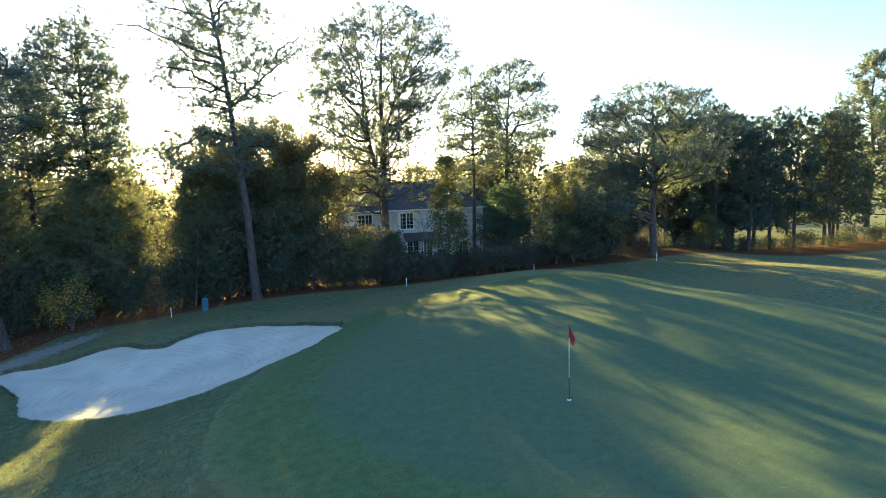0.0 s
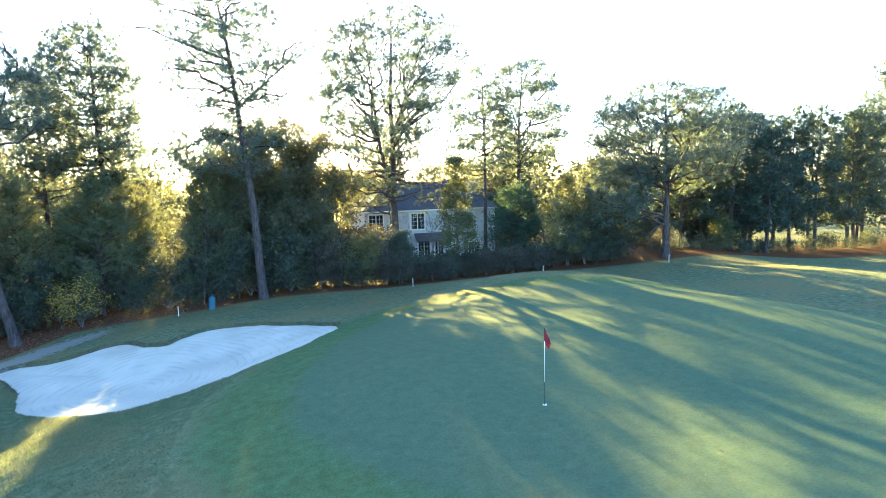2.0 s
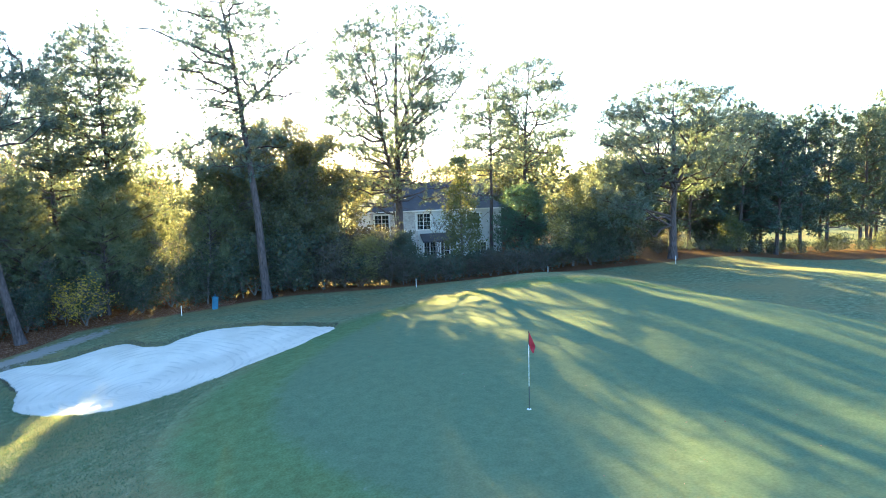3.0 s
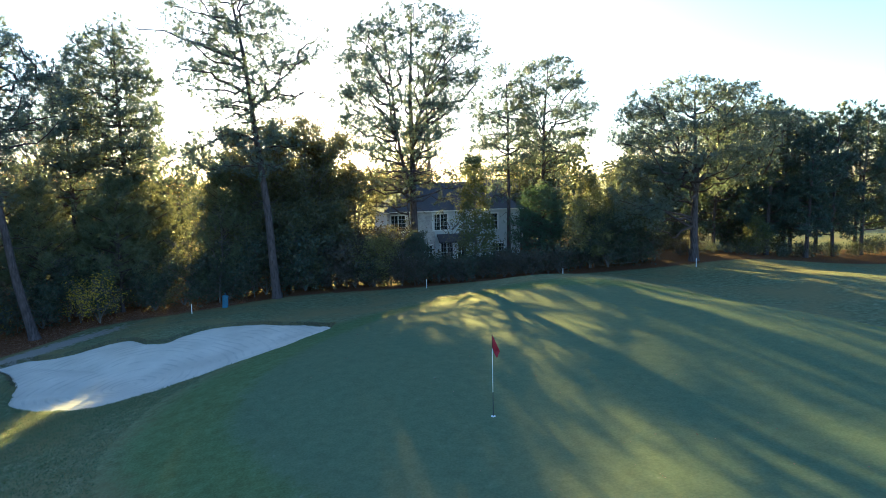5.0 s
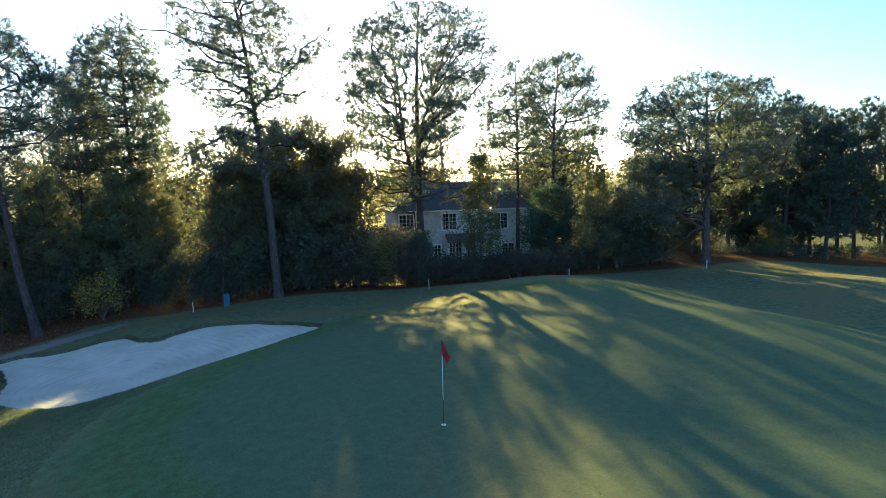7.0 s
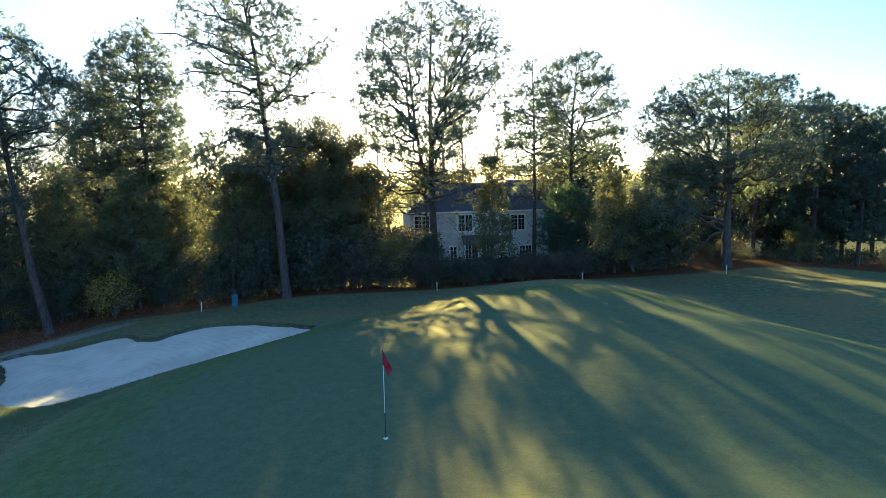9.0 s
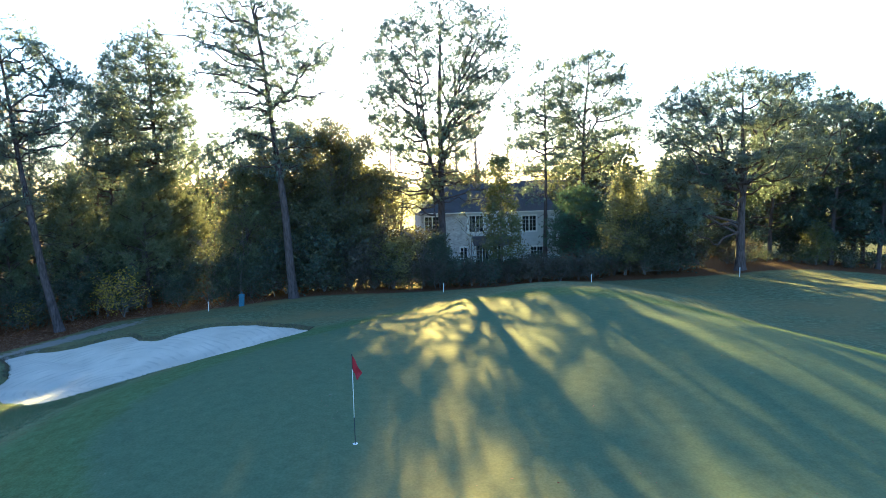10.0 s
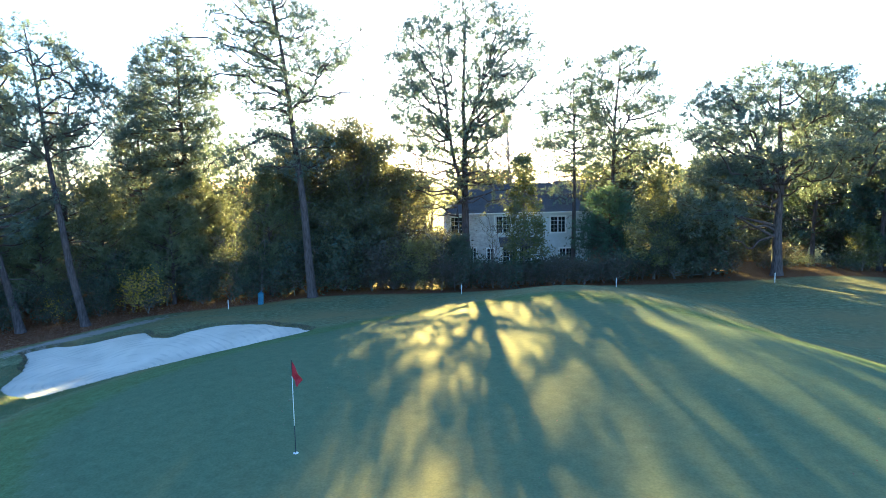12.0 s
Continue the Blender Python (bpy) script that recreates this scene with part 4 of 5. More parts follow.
# two slim pines before the house's end
puff_pine(13, at(27.6, 62.5), [[(0, 0, 0), (0.1, 0, 7.4), (0.1, 0, 13), (0, 0, 18), (-0.1, 0, 21.8)]], 0.28, [(9.6, 2.0, 0), (11, 3.4, -0.2), (13.5, 3.8, -0.6), (16.3, 3.4, -0.5), (19, 2.2, -0.2), (20.8, 1.5, -0.2), (21.9, 0.5, -0.1)], 700, 38, "slim pine with a narrow sparse crown", rise=lambda u: 0.1 + 0.35 * u, shell=0.3, lobes=0.3, dead=4, more=(([(6.6, 0.8, -1.4), (7.8, 2.0, -1.4), (9.2, 1.8, -1.0)], 30, 5, 0.05),), taller=0.4, wider=1.1)
puff_pine(14, at(31.2, 61.8), [[(0, 0, 0), (0.3, 0, 7), (0.45, 0, 12.5), (0.5, 0, 15), (0.9, 0, 19), (1.0, 0, 22)], [(0.45, 0, 12.4), (1.6, 0.2, 14), (3.0, 0.2, 17.6)], [(0.5, 0, 14), (-0.6, -0.2, 16.5), (-1.4, -0.2, 19.6)]], 0.33, [(9.8, 2.2, 0.6), (11.4, 3.4, 1.2), (13.5, 3.9, 1.4), (16, 4.2, 1.3), (18.5, 3.9, 1.1), (20.4, 3.2, 1.0), (21.6, 1.9, 0.9), (22.3, 0.7, 0.9)], 1050, 42, "tall pine with a rounded tufted top and bare trunk", rise=lambda u: 0.3 + 0.35 * u, shell=0.5, lobes=0.16, dead=4, more=(([(7.4, 1.0, 1.6), (8.8, 2.4, 1.8), (10.2, 2.0, 1.6)], 40, 6, 0.05),), taller=0.5, wider=1.1)
# the broad pine at the corner of the straw bed
puff_pine(15, at(40.4, 47.3), [[(0, 0, 0), (-0.1, 0, 4.8), (0.1, 0, 7.2), (-0.2, 0, 11.6), (-0.3, 0, 15.4)], [(0, 0, 6.4), (-1.6, -0.5, 8.6), (-3.4, -0.5, 12.4)], [(0.05, 0, 6.9), (1.9, 0, 9), (3.4, 0.2, 12.6)], [(0.0, 0, 7.8), (0.6, -1.6, 10.2), (1.2, -2.2, 13.2)], [(0.1, 0, 8.4), (2.4, -0.3, 9.6), (4.8, -0.4, 9.4), (6.6, -0.4, 7.6)]], 0.48, [(7.8, 5.0, -0.3), (9, 6.2, -0.4), (10.6, 6.8, -0.5), (12.4, 6.6, -0.5), (14.0, 5.9, -0.6), (15.3, 4.6, -0.5), (16.1, 2.8, -0.3), (16.6, 1.2, -0.3)], 1700, 56, "broad pine with a wide domed crown and thick pale trunk", rise=lambda u: 0.25 + 0.45 * u, shell=0.45, lobes=0.17, dead=4, more=(([(3.6, 1.6, -5.6), (5.4, 2.9, -5.4), (7.6, 3.3, -5.0), (9.6, 2.6, -4.6)], 420, 14, 0.1), ([(6.6, 1.6, 3.6), (8.2, 2.6, 3.8), (9.6, 2.4, 4.0)], 130, 6, -0.1)), taller=0.2, wider=1.06)
# pines on the left
puff_pine(16, at(-9.3, 55), [[(0, 0, 0), (-0.1, 0, 8), (-0.3, 0, 14), (-0.3, 0, 19), (-0.2, 0, 22.2)]], 0.36, [(9.6, 3.4, -1.0), (11.5, 4.2, -1.2), (13.5, 4.2, -1.2), (16, 3.8, -1.1), (18.5, 3.3, -0.9), (20.6, 2.5, -0.7), (21.8, 1.4, -0.3), (22.5, 0.5, -0.2)], 1700, 66, "full conical pine with dense dark needles", rise=lambda u: 0.05 + 0.35 * u, shell=0.4, lobes=0.16, taller=0.8, wider=1.08)
puff_pine(17, at(-13.2, 44.2), [[(0, 0, 0), (-0.75, 0, 4.1), (-1.2, 0, 7.4), (-1.6, 0, 11), (-1.85, 0, 14.5), (-2.1, 0, 18), (-2.5, 0, 20.4)], [(-1.5, 0, 11), (-2.8, 0.2, 12.4), (-4.2, 0.2, 14.6), (-5.4, 0, 17.5)], [(-1.9, 0, 14.6), (-0.6, 0.1, 15.6), (0.9, 0.2, 16.2), (2.2, 0.2, 16.2)]], 0.34, [(11.4, 2.2, -3.0), (13, 3.4, -2.4), (15, 4.2, -1.8), (16.6, 4.4, -1.6), (18.4, 3.6, -2.2), (20, 2.4, -2.4), (21, 0.9, -2.5)], 700, 34, "leaning pine with thick bent limbs and an open crown", rise=lambda u: 0.15 + 0.4 * u, shell=0.45, lobes=0.26, dead=8, taller=1.0, wider=1.1)
make_pine(18, at(-17.1, 43), [[(0, 0, 0), (-0.5, 0, 2.9), (-1.1, 0, 5.4), (-2, 0, 14), (-2.4, 0, 19)]], 0.34, 6.0, 18, [(0, 4.6), (0.5, 4.2), (1, 1)], 40, "leaning pine with dark trunk among the undergrowth", dead=5, per_end=2, width=0.055)
make_pine(19, at(-14.0, 56), [[(0, 0, 0), (0.1, 0, 9), (0, 0, 18.5)]], 0.3, 3.5, 18, [(0, 4.4), (0.4, 4.2), (0.75, 3.0), (1, 0.6)], 40, "full dark pine in the woodland edge", rise=lambda u: 0.4 * u, per_end=2, width=0.055)
young = make_pine(20, at(-9.4, 50.6), [[(0, 0, 0), (0.1, 0, 5), (0, 0, 10.6)]], 0.18, 1.5, 10.4, [(0, 2.8), (0.4, 2.9), (0.75, 1.9), (1, 0.4)], 38, "young bushy pine with sunlit needles", rise=lambda u: 0.3 + 0.3 * u, width=0.05, per_end=2, blades=11, material=NEEDLES_SUNLIT)
make_pine(21, at(-17.5, 50), [[(0, 0, 0), (0.1, 0, 7), (0.3, 0, 14)]], 0.24, 2.0, 14, [(0, 4.4), (0.5, 3.8), (1, 0.8)], 36, "dense dark pine at the woodland edge", rise=lambda u: 0.1 + 0.4 * u, per_end=2, width=0.055)
make_pine(22, at(-22, 47), [[(0, 0, 0), (0.1, 0, 8), (0.3, 0, 17)]], 0.3, 3.0, 17, [(0, 4.6), (0.5, 4.2), (1, 0.8)], 35, "tall dark pine at the woodland edge", rise=lambda u: 0.1 + 0.4 * u, per_end=2, width=0.055)

# dense evergreen mass behind the tall pine
make_leafy(31, at(5.2, 56.5), [straight(14.5, (0.2, 0), 0.15, 1), straight(12, (-1.6, 0.5), 0.2, 2), straight(12, (2.0, -0.4), 0.2, 3)], 0.26, 2.5, 14.8, [(0, 4.0), (0.3, 4.8), (0.6, 4.2), (0.85, 2.6), (1, 1.0)], 85, "dense dark evergreen with amber sunlit edges", LEAF_AMBER, 10, 0.165, 0.36)
make_leafy(32, at(5.9, 57.5), [straight(11, (0.3, 0), 0.15, 4), straight(9.5, (1.6, 0.2), 0.2, 5)], 0.2, 1.0, 11.8, [(0, 2.0), (0.4, 3.0), (0.75, 2.4), (1, 0.8)], 75, "dense evergreen tree with sunlit amber leaves", LEAF_AMBER, 9, 0.165, 0.32)
make_leafy(33, at(4.5, 53.5), [straight(6.5, (0, 0), 0.1, 6), straight(5.5, (-1.2, 0), 0.1, 7), straight(5.8, (1.4, 0), 0.1, 8)], 0.12, 0.4, 7.4, [(0, 3.2), (0.5, 3.4), (0.8, 2.2), (1, 0.8)], 75, "thick dark evergreen undergrowth tree", LEAF_AMBER, 7, 0.19, 0.3)
make_leafy(34, at(0.5, 54.5), [straight(10, (-0.5, 0), 0.15, 9), straight(9, (1.2, 0), 0.15, 10)], 0.18, 0.8, 11, [(0, 3.2), (0.4, 3.8), (0.8, 2.6), (1, 0.8)], 70, "dense dark evergreen tree behind the tall pine", LEAF_AMBER, 8, 0.18, 0.3)
make_leafy(35, at(-2.0, 53.6), [straight(8, (0.3, 0), 0.15, 11), straight(7, (-1.2, 0.3), 0.15, 12)], 0.13, 1.2, 9.0, [(0, 2.0), (0.5, 2.0), (1, 0.8)], 50, "thin woodland tree with scattered yellowing leaves", LEAF_AMBER, 4, 0.13, 0.3, twigs=0.8)
make_leafy(43, at(2.2, 57.5), [straight(14, (0.2, 0), 0.15, 131), straight(12.5, (-1.6, 0), 0.15, 132), straight(13, (1.6, 0.3), 0.15, 133)], 0.2, 4.0, 15.6, [(0, 3.2), (0.4, 4.0), (0.75, 3.0), (1, 0.9)], 80, "tall evergreen tree with loose sunlit sprays", LEAF_AMBER, 7, 0.16, 0.38)
make_leafy(44, at(-0.6, 58), [straight(11.5, (0.2, 0), 0.15, 134), straight(10.5, (-1.2, 0), 0.15, 135)], 0.18, 2.5, 13.0, [(0, 2.4), (0.4, 2.8), (0.8, 2.0), (1, 0.7)], 64, "tall evergreen woodland tree with sunlit gold edges", LEAF_AMBER, 5, 0.2, 0.34)
make_leafy(45, at(9.6, 57.5), [straight(9.2, (0.2, 0), 0.15, 136), straight(8.4, (-1.0, 0), 0.15, 137), straight(8.0, (1.2, 0), 0.15, 138)], 0.14, 1.5, 11.2, [(0, 1.8), (0.4, 2.4), (0.75, 2.0), (1, 0.7)], 62, "loose evergreen tree with bright sunlit gold-green edges", LEAF_AMBER, 7, 0.15, 0.36)
# thin golden trees behind the house
veil = make_leafy(74, at(19, 82), [straight(13, (0, 0), 0.3, 101), straight(12, (1.8, 0), 0.3, 102), straight(11.5, (-1.8, 0.3), 0.3, 103)], 0.15, 5.0, 14.5, [(0, 3.0), (0.5, 3.4), (1, 1.2)], 34, "thin golden woodland tree behind the house", LEAF_GOLD, 2, 0.2, 0.45, twigs=0.8, rise=lambda u: 0.6)
# magnolia-like tree before the house
make_leafy(36, at(20.6, 53.5), [straight(11.2, (0.2, 0), 0.1, 13)], 0.14, 2.3, 11.8, [(0, 1.9), (0.2, 2.0), (0.36, 1.4), (0.6, 1.1), (0.85, 0.8), (1, 0.2)], 66, "slender broad-leaved evergreen with glossy sunlit leaves", LEAF_GLOSS, 7, 0.17, 0.24)
# conical tree, the yellow light on it put into its leaf colour
make_leafy(37, at(32.1, 51.9), [straight(8.6, (0, 0), 0.1, 14)], 0.14, 0.6, 9.2, [(0, 2.6), (0.4, 2.1), (0.75, 1.2), (1, 0.2)], 67, "conical tree with sunlit gold-green leaves", LEAF_GOLD, 8, 0.14, 0.22)
make_leafy(38, at(33.6, 51.0), [straight(4.8, (0, 0), 0.1, 15), straight(4.2, (-1.2, 0), 0.1, 16)], 0.08, 0.3, 5.4, [(0, 2.4), (0.5, 2.2), (1, 0.5)], 60, "rounded dark shrub below the conical tree", LEAF_DARK, 9, 0.12, 0.26, name="shrub", category="shrub")
# soft pine by the house's end
make_pine(39, at(30.4, 59.5), [[(0, 0, 0), (0.1, 0, 4), (0.1, 0, 8.0)]], 0.16, 0.8, 8.0, [(0, 3.2), (0.4, 3.0), (0.8, 2.2), (1, 0.8)], 70, "soft blue-green young pine beside the house", rise=lambda u: 0.25, droop=lambda u: -0.1, material=NEEDLES_BLUE, needle=0.26, width=0.05, per_end=2)
make_pine(40, at(36.4, 52.5), [[(0, 0, 0), (0.05, 0, 4), (0.1, 0, 9.6)]], 0.14, 0.8, 9.6, [(0, 2.9), (0.5, 2.6), (1, 0.4)], 56, "bushy young pine with sunlit tufts", rise=lambda u: 0.3, per_end=2, material=NEEDLES_SUNLIT)
make_leafy(41, at(14.9, 52.2), [straight(4.4, (0, 0), 0.05, 17)], 0.08, 0.3, 4.7, [(0, 1.5), (0.4, 1.3), (0.8, 0.6), (1, 0.15)], 60, "small dark conical cedar", LEAF_DARK, 10, 0.1, 0.14, name="cedar_tree")
make_leafy(42, at(10.8, 51.8), [straight(4.0, (0.3, 0), 0.1, 18), straight(3.6, (-0.9, 0), 0.1, 19), straight(3.4, (1.1, 0.2), 0.1, 20)], 0.05, 0.5, 4.3, [(0, 1.4), (0.6, 1.6), (1, 0.6)], 46, "sunlit yellow-green shrub at the straw edge", LEAF_GOLD, 7, 0.11, 0.24, name="shrub", category="shrub")

# the pine wood on the right, its shade put into the needle colour
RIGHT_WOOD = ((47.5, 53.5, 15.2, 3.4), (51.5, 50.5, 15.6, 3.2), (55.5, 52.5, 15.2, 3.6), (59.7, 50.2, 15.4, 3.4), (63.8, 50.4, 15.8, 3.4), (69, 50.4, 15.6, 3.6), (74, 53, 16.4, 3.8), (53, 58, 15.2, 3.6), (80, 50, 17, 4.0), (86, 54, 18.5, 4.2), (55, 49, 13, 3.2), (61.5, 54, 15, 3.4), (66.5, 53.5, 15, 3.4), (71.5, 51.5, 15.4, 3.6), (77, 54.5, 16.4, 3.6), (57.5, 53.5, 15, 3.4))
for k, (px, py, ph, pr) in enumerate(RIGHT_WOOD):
    make_pine(50 + k, at(px, py), [straight(ph, (0.2, 0), 0.12, 60 + k)], 0.24, 2.2, ph, [(0, pr), (0.4, pr * 0.95), (0.8, pr * 0.65), (1, 0.5)], 34, "dense pine with shade-darkened needles in a row at the wood's edge", rise=lambda u: 0.05 + 0.4 * u, blades=15, needle=0.4, width=0.085, per_end=1, spread=0.3, material=NEEDLES_SHADED)
make_pine(70, at(91, 60), [straight(25, (0.5, 0), 0.2, 80)], 0.4, 9, 25, [(0, 5), (0.5, 4.4), (1, 1)], 46, "tall pine at the far bank", blades=10, needle=0.42, width=0.1, per_end=2)


def stand(proto, spots, seed, smin=0.85, smax=1.2):
    """More trees of one kind, turned and sized by chance."""
    rng = random.Random(seed)
    for x, y in spots:
        k = rng.uniform(smin, smax)
        t = copy_thing(proto, pose(x, y, ground_z(x, y) - 0.05, 0, 0, rng.uniform(0, 360)))
        t.scale = (k, k, k * rng.uniform(0.9, 1.12))


# more young pines in the left undergrowth
stand(young, [(-11, 51.6), (-14.2, 49.2), (-8.4, 53.4), (-17.6, 46.6), (-1.8, 52.6), (-20.5, 49)], 21, 0.7, 1.1)

# one more pine, added to narrow the sun streak on the rough
stand(young, [(-7.2, 55.0)], 35, 0.72, 0.78)

# far woods behind the house
far_gold = make_leafy(71, at(20, 92), [straight(10, (0, 0), 0.3, 81), straight(9, (2.4, 0), 0.3, 82), straight(9, (-2.2, 0.5), 0.3, 83)], 0.25, 1.5, 11.5, [(0, 4.0), (0.5, 4.4), (1, 1.2)], 46, "distant gold-leaved woodland tree", LEAF_GOLD, 3, 0.36, 0.5, twigs=0.6)
stand(far_gold, [(17, 86), (22.5, 89), (28.5, 87), (35, 88), (25, 92)], 31, 0.6, 0.8)
stand(far_gold, [(-30 + k * 8.5 + 3.0 * math.sin(k * 2.3), 146 + 9 * math.sin(k * 1.7)) for k in range(17)], 3, 0.95, 1.25)
far_dark = make_leafy(72, at(54, 79), [straight(11, (0, 0), 0.3, 84), straight(9, (1.6, 0), 0.3, 85)], 0.25, 1.0, 12, [(0, 3.6), (0.5, 3.6), (1, 0.8)], 44, "distant dark evergreen woodland tree, partly added to block sun", LEAF_DARK, 3, 0.46, 0.5, twigs=0.6)
# those near y 60 and y 90 stand hidden, added to block the sun
stand(far_dark, [(36.0, 73), (34.5, 76), (38.6, 75), (54, 72), (55, 66), (59, 62), (-31, 54), (72, 178), (90, 182), (108, 176), (126, 170), (150, 150), (165, 120), (-28, 88), (-23, 91), (-18, 87), (-13, 91), (-11, 88), (1.4, 91), (5, 87), (9, 90), (55, 86), (3.5, 60), (7, 61.5), (51.5, 56)], 4)
stand(far_dark, [(-5, 71), (-6.8, 77), (-3.2, 75), (-8.5, 72), (-1.0, 70), (-12, 74), (-16, 76)], 25, 0.42, 0.52)
stand(far_dark, [(43, 77), (46, 79), (49, 76), (44.5, 84), (41, 79)], 27, 0.42, 0.5)
# added at the far left to block light behind the pines
stand(far_dark, [(-20, 60), (-26, 57), (-16.5, 59.5), (-30, 50), (-24, 53)], 28, 0.8, 1.1)
# the last two are added to narrow the light beside the pine wood
stand(far_dark, [(-1.2, 64), (-9.2, 65), (47.6, 66), (50.2, 68)], 32, 0.62, 0.8)
bare = make_leafy(73, at(57, 76), [straight(16, (0, 0), 0.3, 86), straight(14, (2, 0), 0.4, 87), straight(14, (-1.6, 0), 0.4, 88)], 0.16, 6, 18, [(0, 3.0), (0.5, 3.0), (1, 1.0)], 60, "bare autumn tree with a few rusty leaves", LEAF_RUST, 1, 0.14, 0.3, rise=lambda u: 0.9, name="bare_tree")
# the first ones, behind the house, are added to dapple the green's sunlight
stand(bare, [(21, 85), (24.5, 89), (29, 87), (18, 88), (66, 84), (77, 86), (-15, 66), (-11, 72), (26, 100), (12, 88), (82, 82), (-19, 68), (-23, 72), (-27, 66), (70, 80), (60, 84)], 5)

stand(veil, [(13, 84), (27, 83), (34, 82), (6, 82), (-14.5, 62), (-18, 66), (-23, 60)], 12, 0.62, 0.9)

# undergrowth along the straw edge
shrub = make_leafy(81, at(19, 51.6), [straight(1.7, (0, 0), 0.05, 91), straight(1.5, (0.9, 0), 0.05, 92), straight(1.5, (-0.9, 0.2), 0.05, 93)], 0.03, 0.15, 2.0, [(0, 1.2), (0.5, 1.3), (1, 0.5)], 15, "low dark evergreen shrub in the hedge", LEAF_DARK, 3, 0.19, 0.24, name="shrub", category="shrub")
tagged(shrub, group="hedge shrubs")
dull = make_leafy(84, at(24, 51.9), [straight(2.0, (0, 0), 0.05, 104), straight(1.8, (0.8, 0), 0.05, 105), straight(1.7, (-0.8, 0.2), 0.05, 106)], 0.025, 0.3, 2.3, [(0, 0.9), (0.5, 1.1), (1, 0.5)], 26, "thin twiggy shrub with dull brown-green leaves in the hedge", LEAF_DULL, 4, 0.12, 0.24, name="shrub", category="shrub")
tagged(dull, group="hedge shrubs")
rng_h = random.Random(7)
stand(dull, [(5 + k * 2.0 + rng_h.uniform(-0.7, 0.7), 51.6 + rng_h.uniform(-0.5, 0.9) - max(0, k - 14) * 0.3) for k in range(20)], 16, 0.7, 1.05)
stand(shrub, [(4 + k * 1.25 + rng_h.uniform(-0.4, 0.4), 52.3 + rng_h.uniform(-0.6, 1.6) - max(0, k - 22) * 0.22) for k in range(27)], 6, 0.8, 1.2)
stand(shrub, [(48.0 + k * 1.35 + rng_h.uniform(-0.6, 0.6), 48.4 + rng_h.uniform(-0.6, 1.2)) for k in range(4)], 8, 0.3, 0.5)
stand(shrub, [(53.4 + k * 1.3 + rng_h.uniform(-0.6, 0.6), 49.4 + rng_h.uniform(-0.6, 1.6)) for k in range(24)], 38, 0.5, 0.85)
stand(shrub, [(42.6, 50.4), (43.9, 50.9), (45.2, 50.6), (46.6, 50.2), (47.6, 49.6), (41.6, 51.2)], 26, 0.36, 0.5)
make_leafy(86, at(48.8, 49.0), [straight(3.4, (0, 0), 0.05, 121), straight(2.6, (0.7, 0), 0.05, 122)], 0.05, 0.3, 3.7, [(0, 1.3), (0.5, 1.1), (1, 0.3)], 44, "dark green holly-like shrub before the pine wood", LEAF_GLOSS, 7, 0.11, 0.2, name="shrub", category="shrub")
thicket = make_leafy(82, at(-5, 51.5), [straight(3.4, (0, 0), 0.1, 94), straight(3.0, (1.3, 0), 0.1, 95), straight(3.0, (-1.3, 0), 0.1, 96)], 0.05, 0.2, 3.9, [(0, 2.0), (0.5, 2.2), (1, 0.8)], 40, "tangled dark thicket under the pines", LEAF_DARK, 5, 0.18, 0.34, name="thicket", category="shrub")
stand(thicket, [(-1.5, 52), (1.5, 51.8), (4.8, 51.6), (-12.5, 50), (-21, 42.5), (-24, 38), (36.5, 50.6), (51.5, 54.5), (54, 53)], 9)
stand(thicket, [(42.5, 61), (45, 62), (47.6, 61.5), (40.5, 59), (49.6, 63)], 29, 0.62, 0.8)
stand(thicket, [(-7, 50.4), (-10.6, 49.2), (-13.8, 47.2), (-16.2, 45.4), (-18.8, 43.6), (-3.2, 51.8), (-8.6, 52)], 33, 0.55, 0.75)
yellow = make_leafy(83, at(-10.2, 47.6), [straight(3.0, (0, 0), 0.1, 97), straight(2.4, (1.0, 0), 0.1, 98), straight(2.2, (-0.9, 0), 0.1, 99)], 0.03, 0.6, 3.3, [(0, 1.1), (0.6, 1.3), (1, 0.6)], 34, "sapling with bright yellow autumn leaves", LEAF_YELLOW, 2, 0.12, 0.24, name="sapling", category="shrub")
stand(yellow, [(-11.6, 48.0), (-16, 45.5)], 10, 0.6, 0.9)

# bare saplings and thin stems in the left undergrowth
twiggy = make_leafy(85, at(-4.6, 51.2), [straight(6.4, (0.8, 0), 0.15, 107), straight(5.0, (-0.6, 0.2), 0.12, 108)], 0.045, 2.0, 6.8, [(0, 1.0), (0.5, 1.4), (1, 0.5)], 22, "thin pale sapling with bare twigs and few leaves", LEAF_GOLD, 1, 0.1, 0.2, name="sapling", category="tree", rise=lambda u: 0.8)
stand(twiggy, [(-2.2, 51.0), (-6.8, 51.6), (-9.8, 50.0), (-12.6, 48.6), (-15.2, 46.6), (0.6, 51.2), (13.2, 51.4), (17.8, 52.0)], 23, 0.7, 1.15)
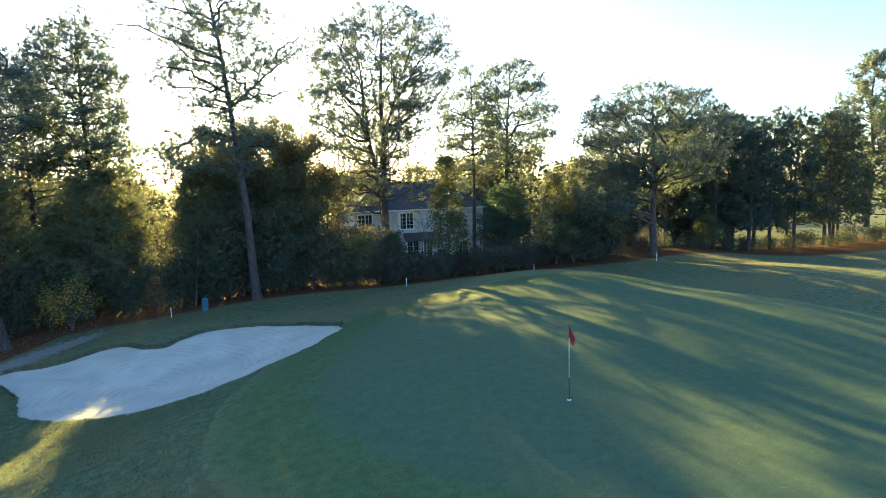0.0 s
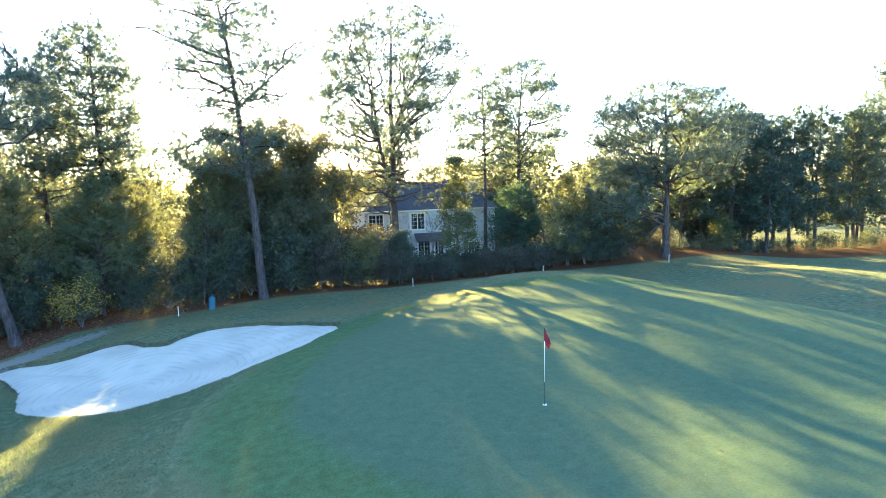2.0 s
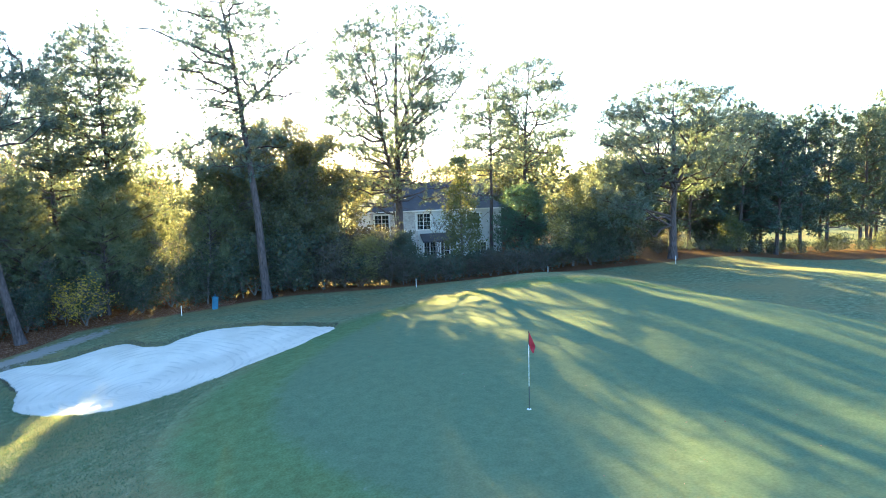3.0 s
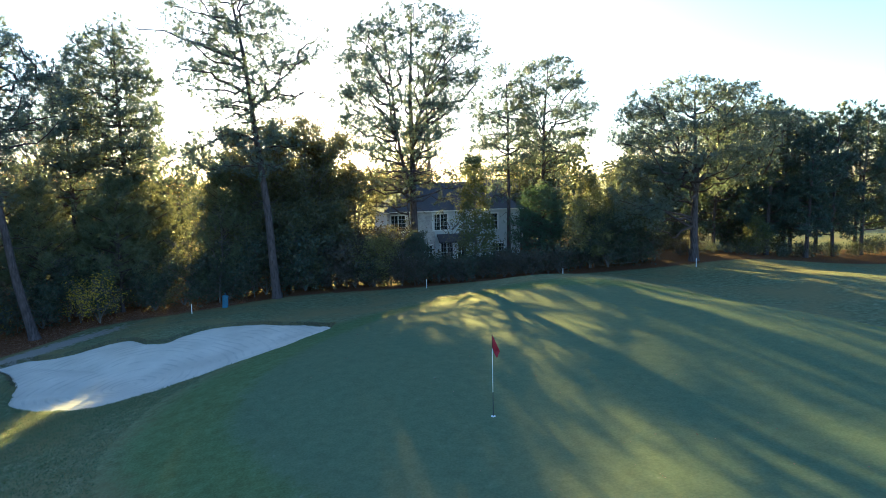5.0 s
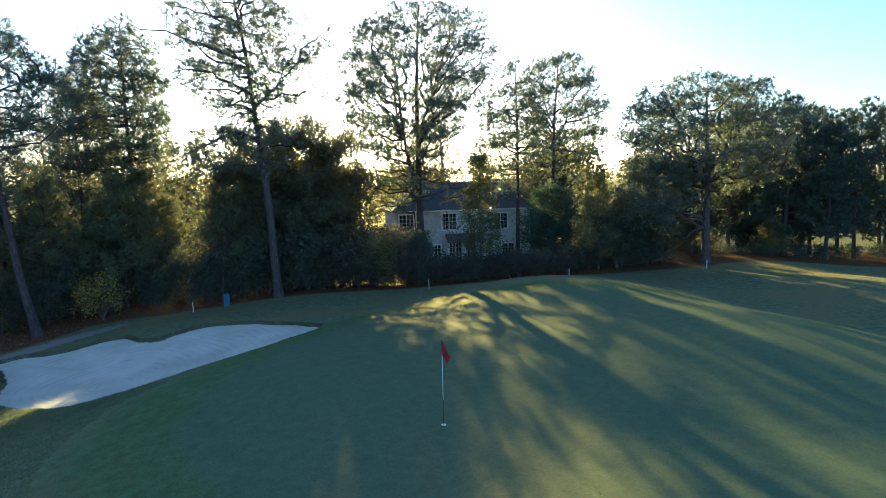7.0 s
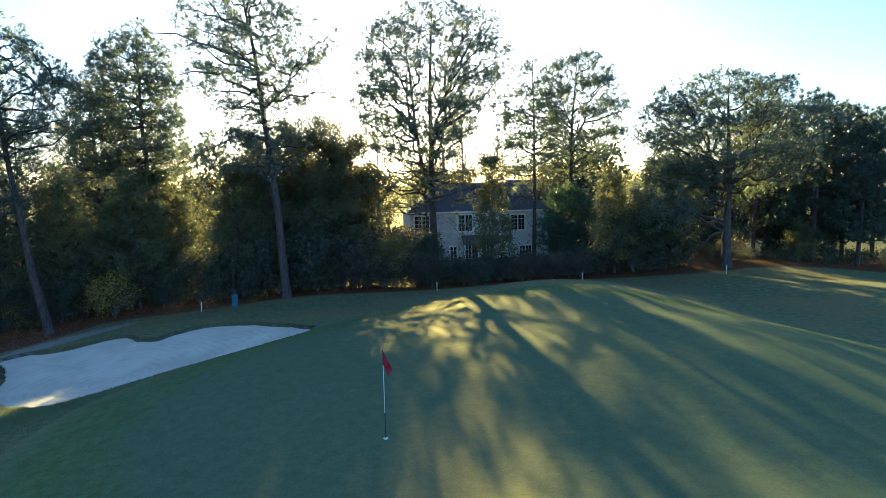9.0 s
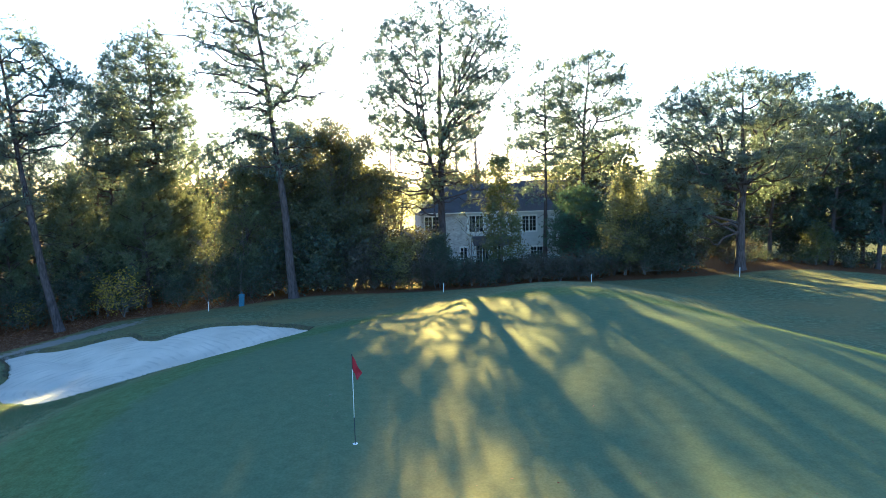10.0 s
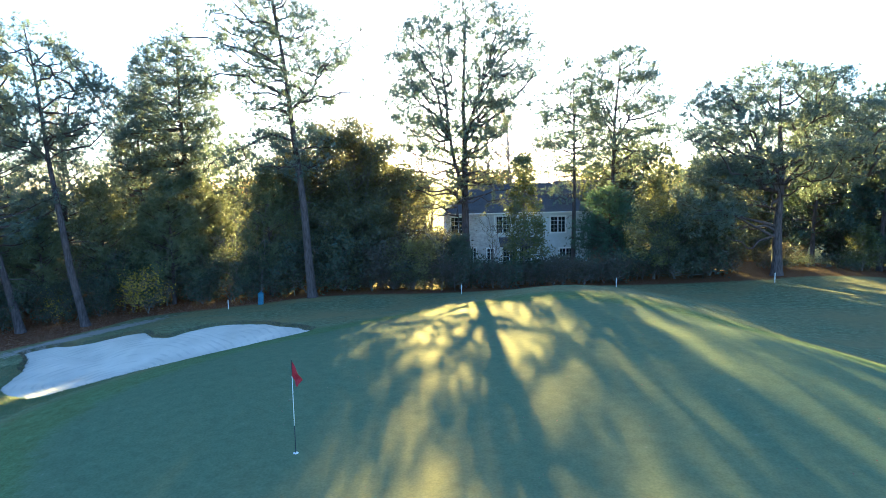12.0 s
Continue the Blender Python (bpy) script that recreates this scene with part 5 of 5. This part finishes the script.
stand(dull, [(9.3, 53.2), (8.4, 52.2), (10.2, 54.2)], 24, 1.2, 1.7)
stand(dull, [(12.3, 55), (13.3, 56.4), (11.8, 57.2)], 34, 1.6, 2.0)

# ---- turf blades and fallen straw ----


def scatter(name, seed, count, x0, x1, y0, y1, keep, length, width, material, label, lie=0.5):
    """Blades of grass or straw over a stretch of ground, as one mass."""
    rng = np.random.default_rng(seed)
    x, y = rng.uniform(x0, x1, count), rng.uniform(y0, y1, count)
    ok = keep(x, y)
    x, y = x[ok], y[ok]
    z = height(x, y)
    root = np.stack([x, y, z], 1)
    d = unit(rng.normal(size=root.shape) * np.array([lie, lie, 0.15]) + np.array([0, 0, 1 - lie]))
    ln = length * rng.uniform(0.5, 1.3, (len(x), 1))
    side = unit(np.cross(d, rng.normal(size=root.shape))) * width
    v = np.stack([root - side, root + side, root + d * ln], 1).reshape(-1, 3)
    tagged(new(name, mesh_of(name, v, np.arange(len(v)).reshape(-1, 3), material)), label, name.replace("_", " "), kind="stuff")


def in_rough(x, y):
    return (signed_distance(x, y, GREEN_LINE) < -3.0) & (signed_distance(x, y, BUNKER_LINE) < 0.02) & (y < np.interp(x, STRAW_X, STRAW_Y) - 0.3)


def on_lip(x, y):
    d = signed_distance(x, y, BUNKER_LINE)
    return (d < 0.14) & (d > -0.22) & (y > 31.0)


scatter("rough_grass", 1, 150000, -13, 6, 12, 32, in_rough, 0.07, 0.008, GRASS_BLADE, "short clumpy rough grass round the green")
scatter("bunker_fringe", 2, 260000, -12.5, 7, 21.5, 38, on_lip, 0.11, 0.01, LIP_BLADE, "grass fringe hanging over the bunker lip")
scatter("pine_straw", 3, 60000, -24, 0, 34, 56, lambda x, y: y > np.interp(x, STRAW_X, STRAW_Y) - 0.1, 0.16, 0.016, STRAW_BLADE, "fallen pine straw and dead leaves under the trees", 0.93)
scatter("leaf_litter", 4, 420, 2, 26, 5, 33, lambda x, y: signed_distance(x, y, GREEN_LINE) > 0.3, 0.05, 0.022, STRAW_BLADE, "small dry leaves and needles blown onto the green", 0.95)
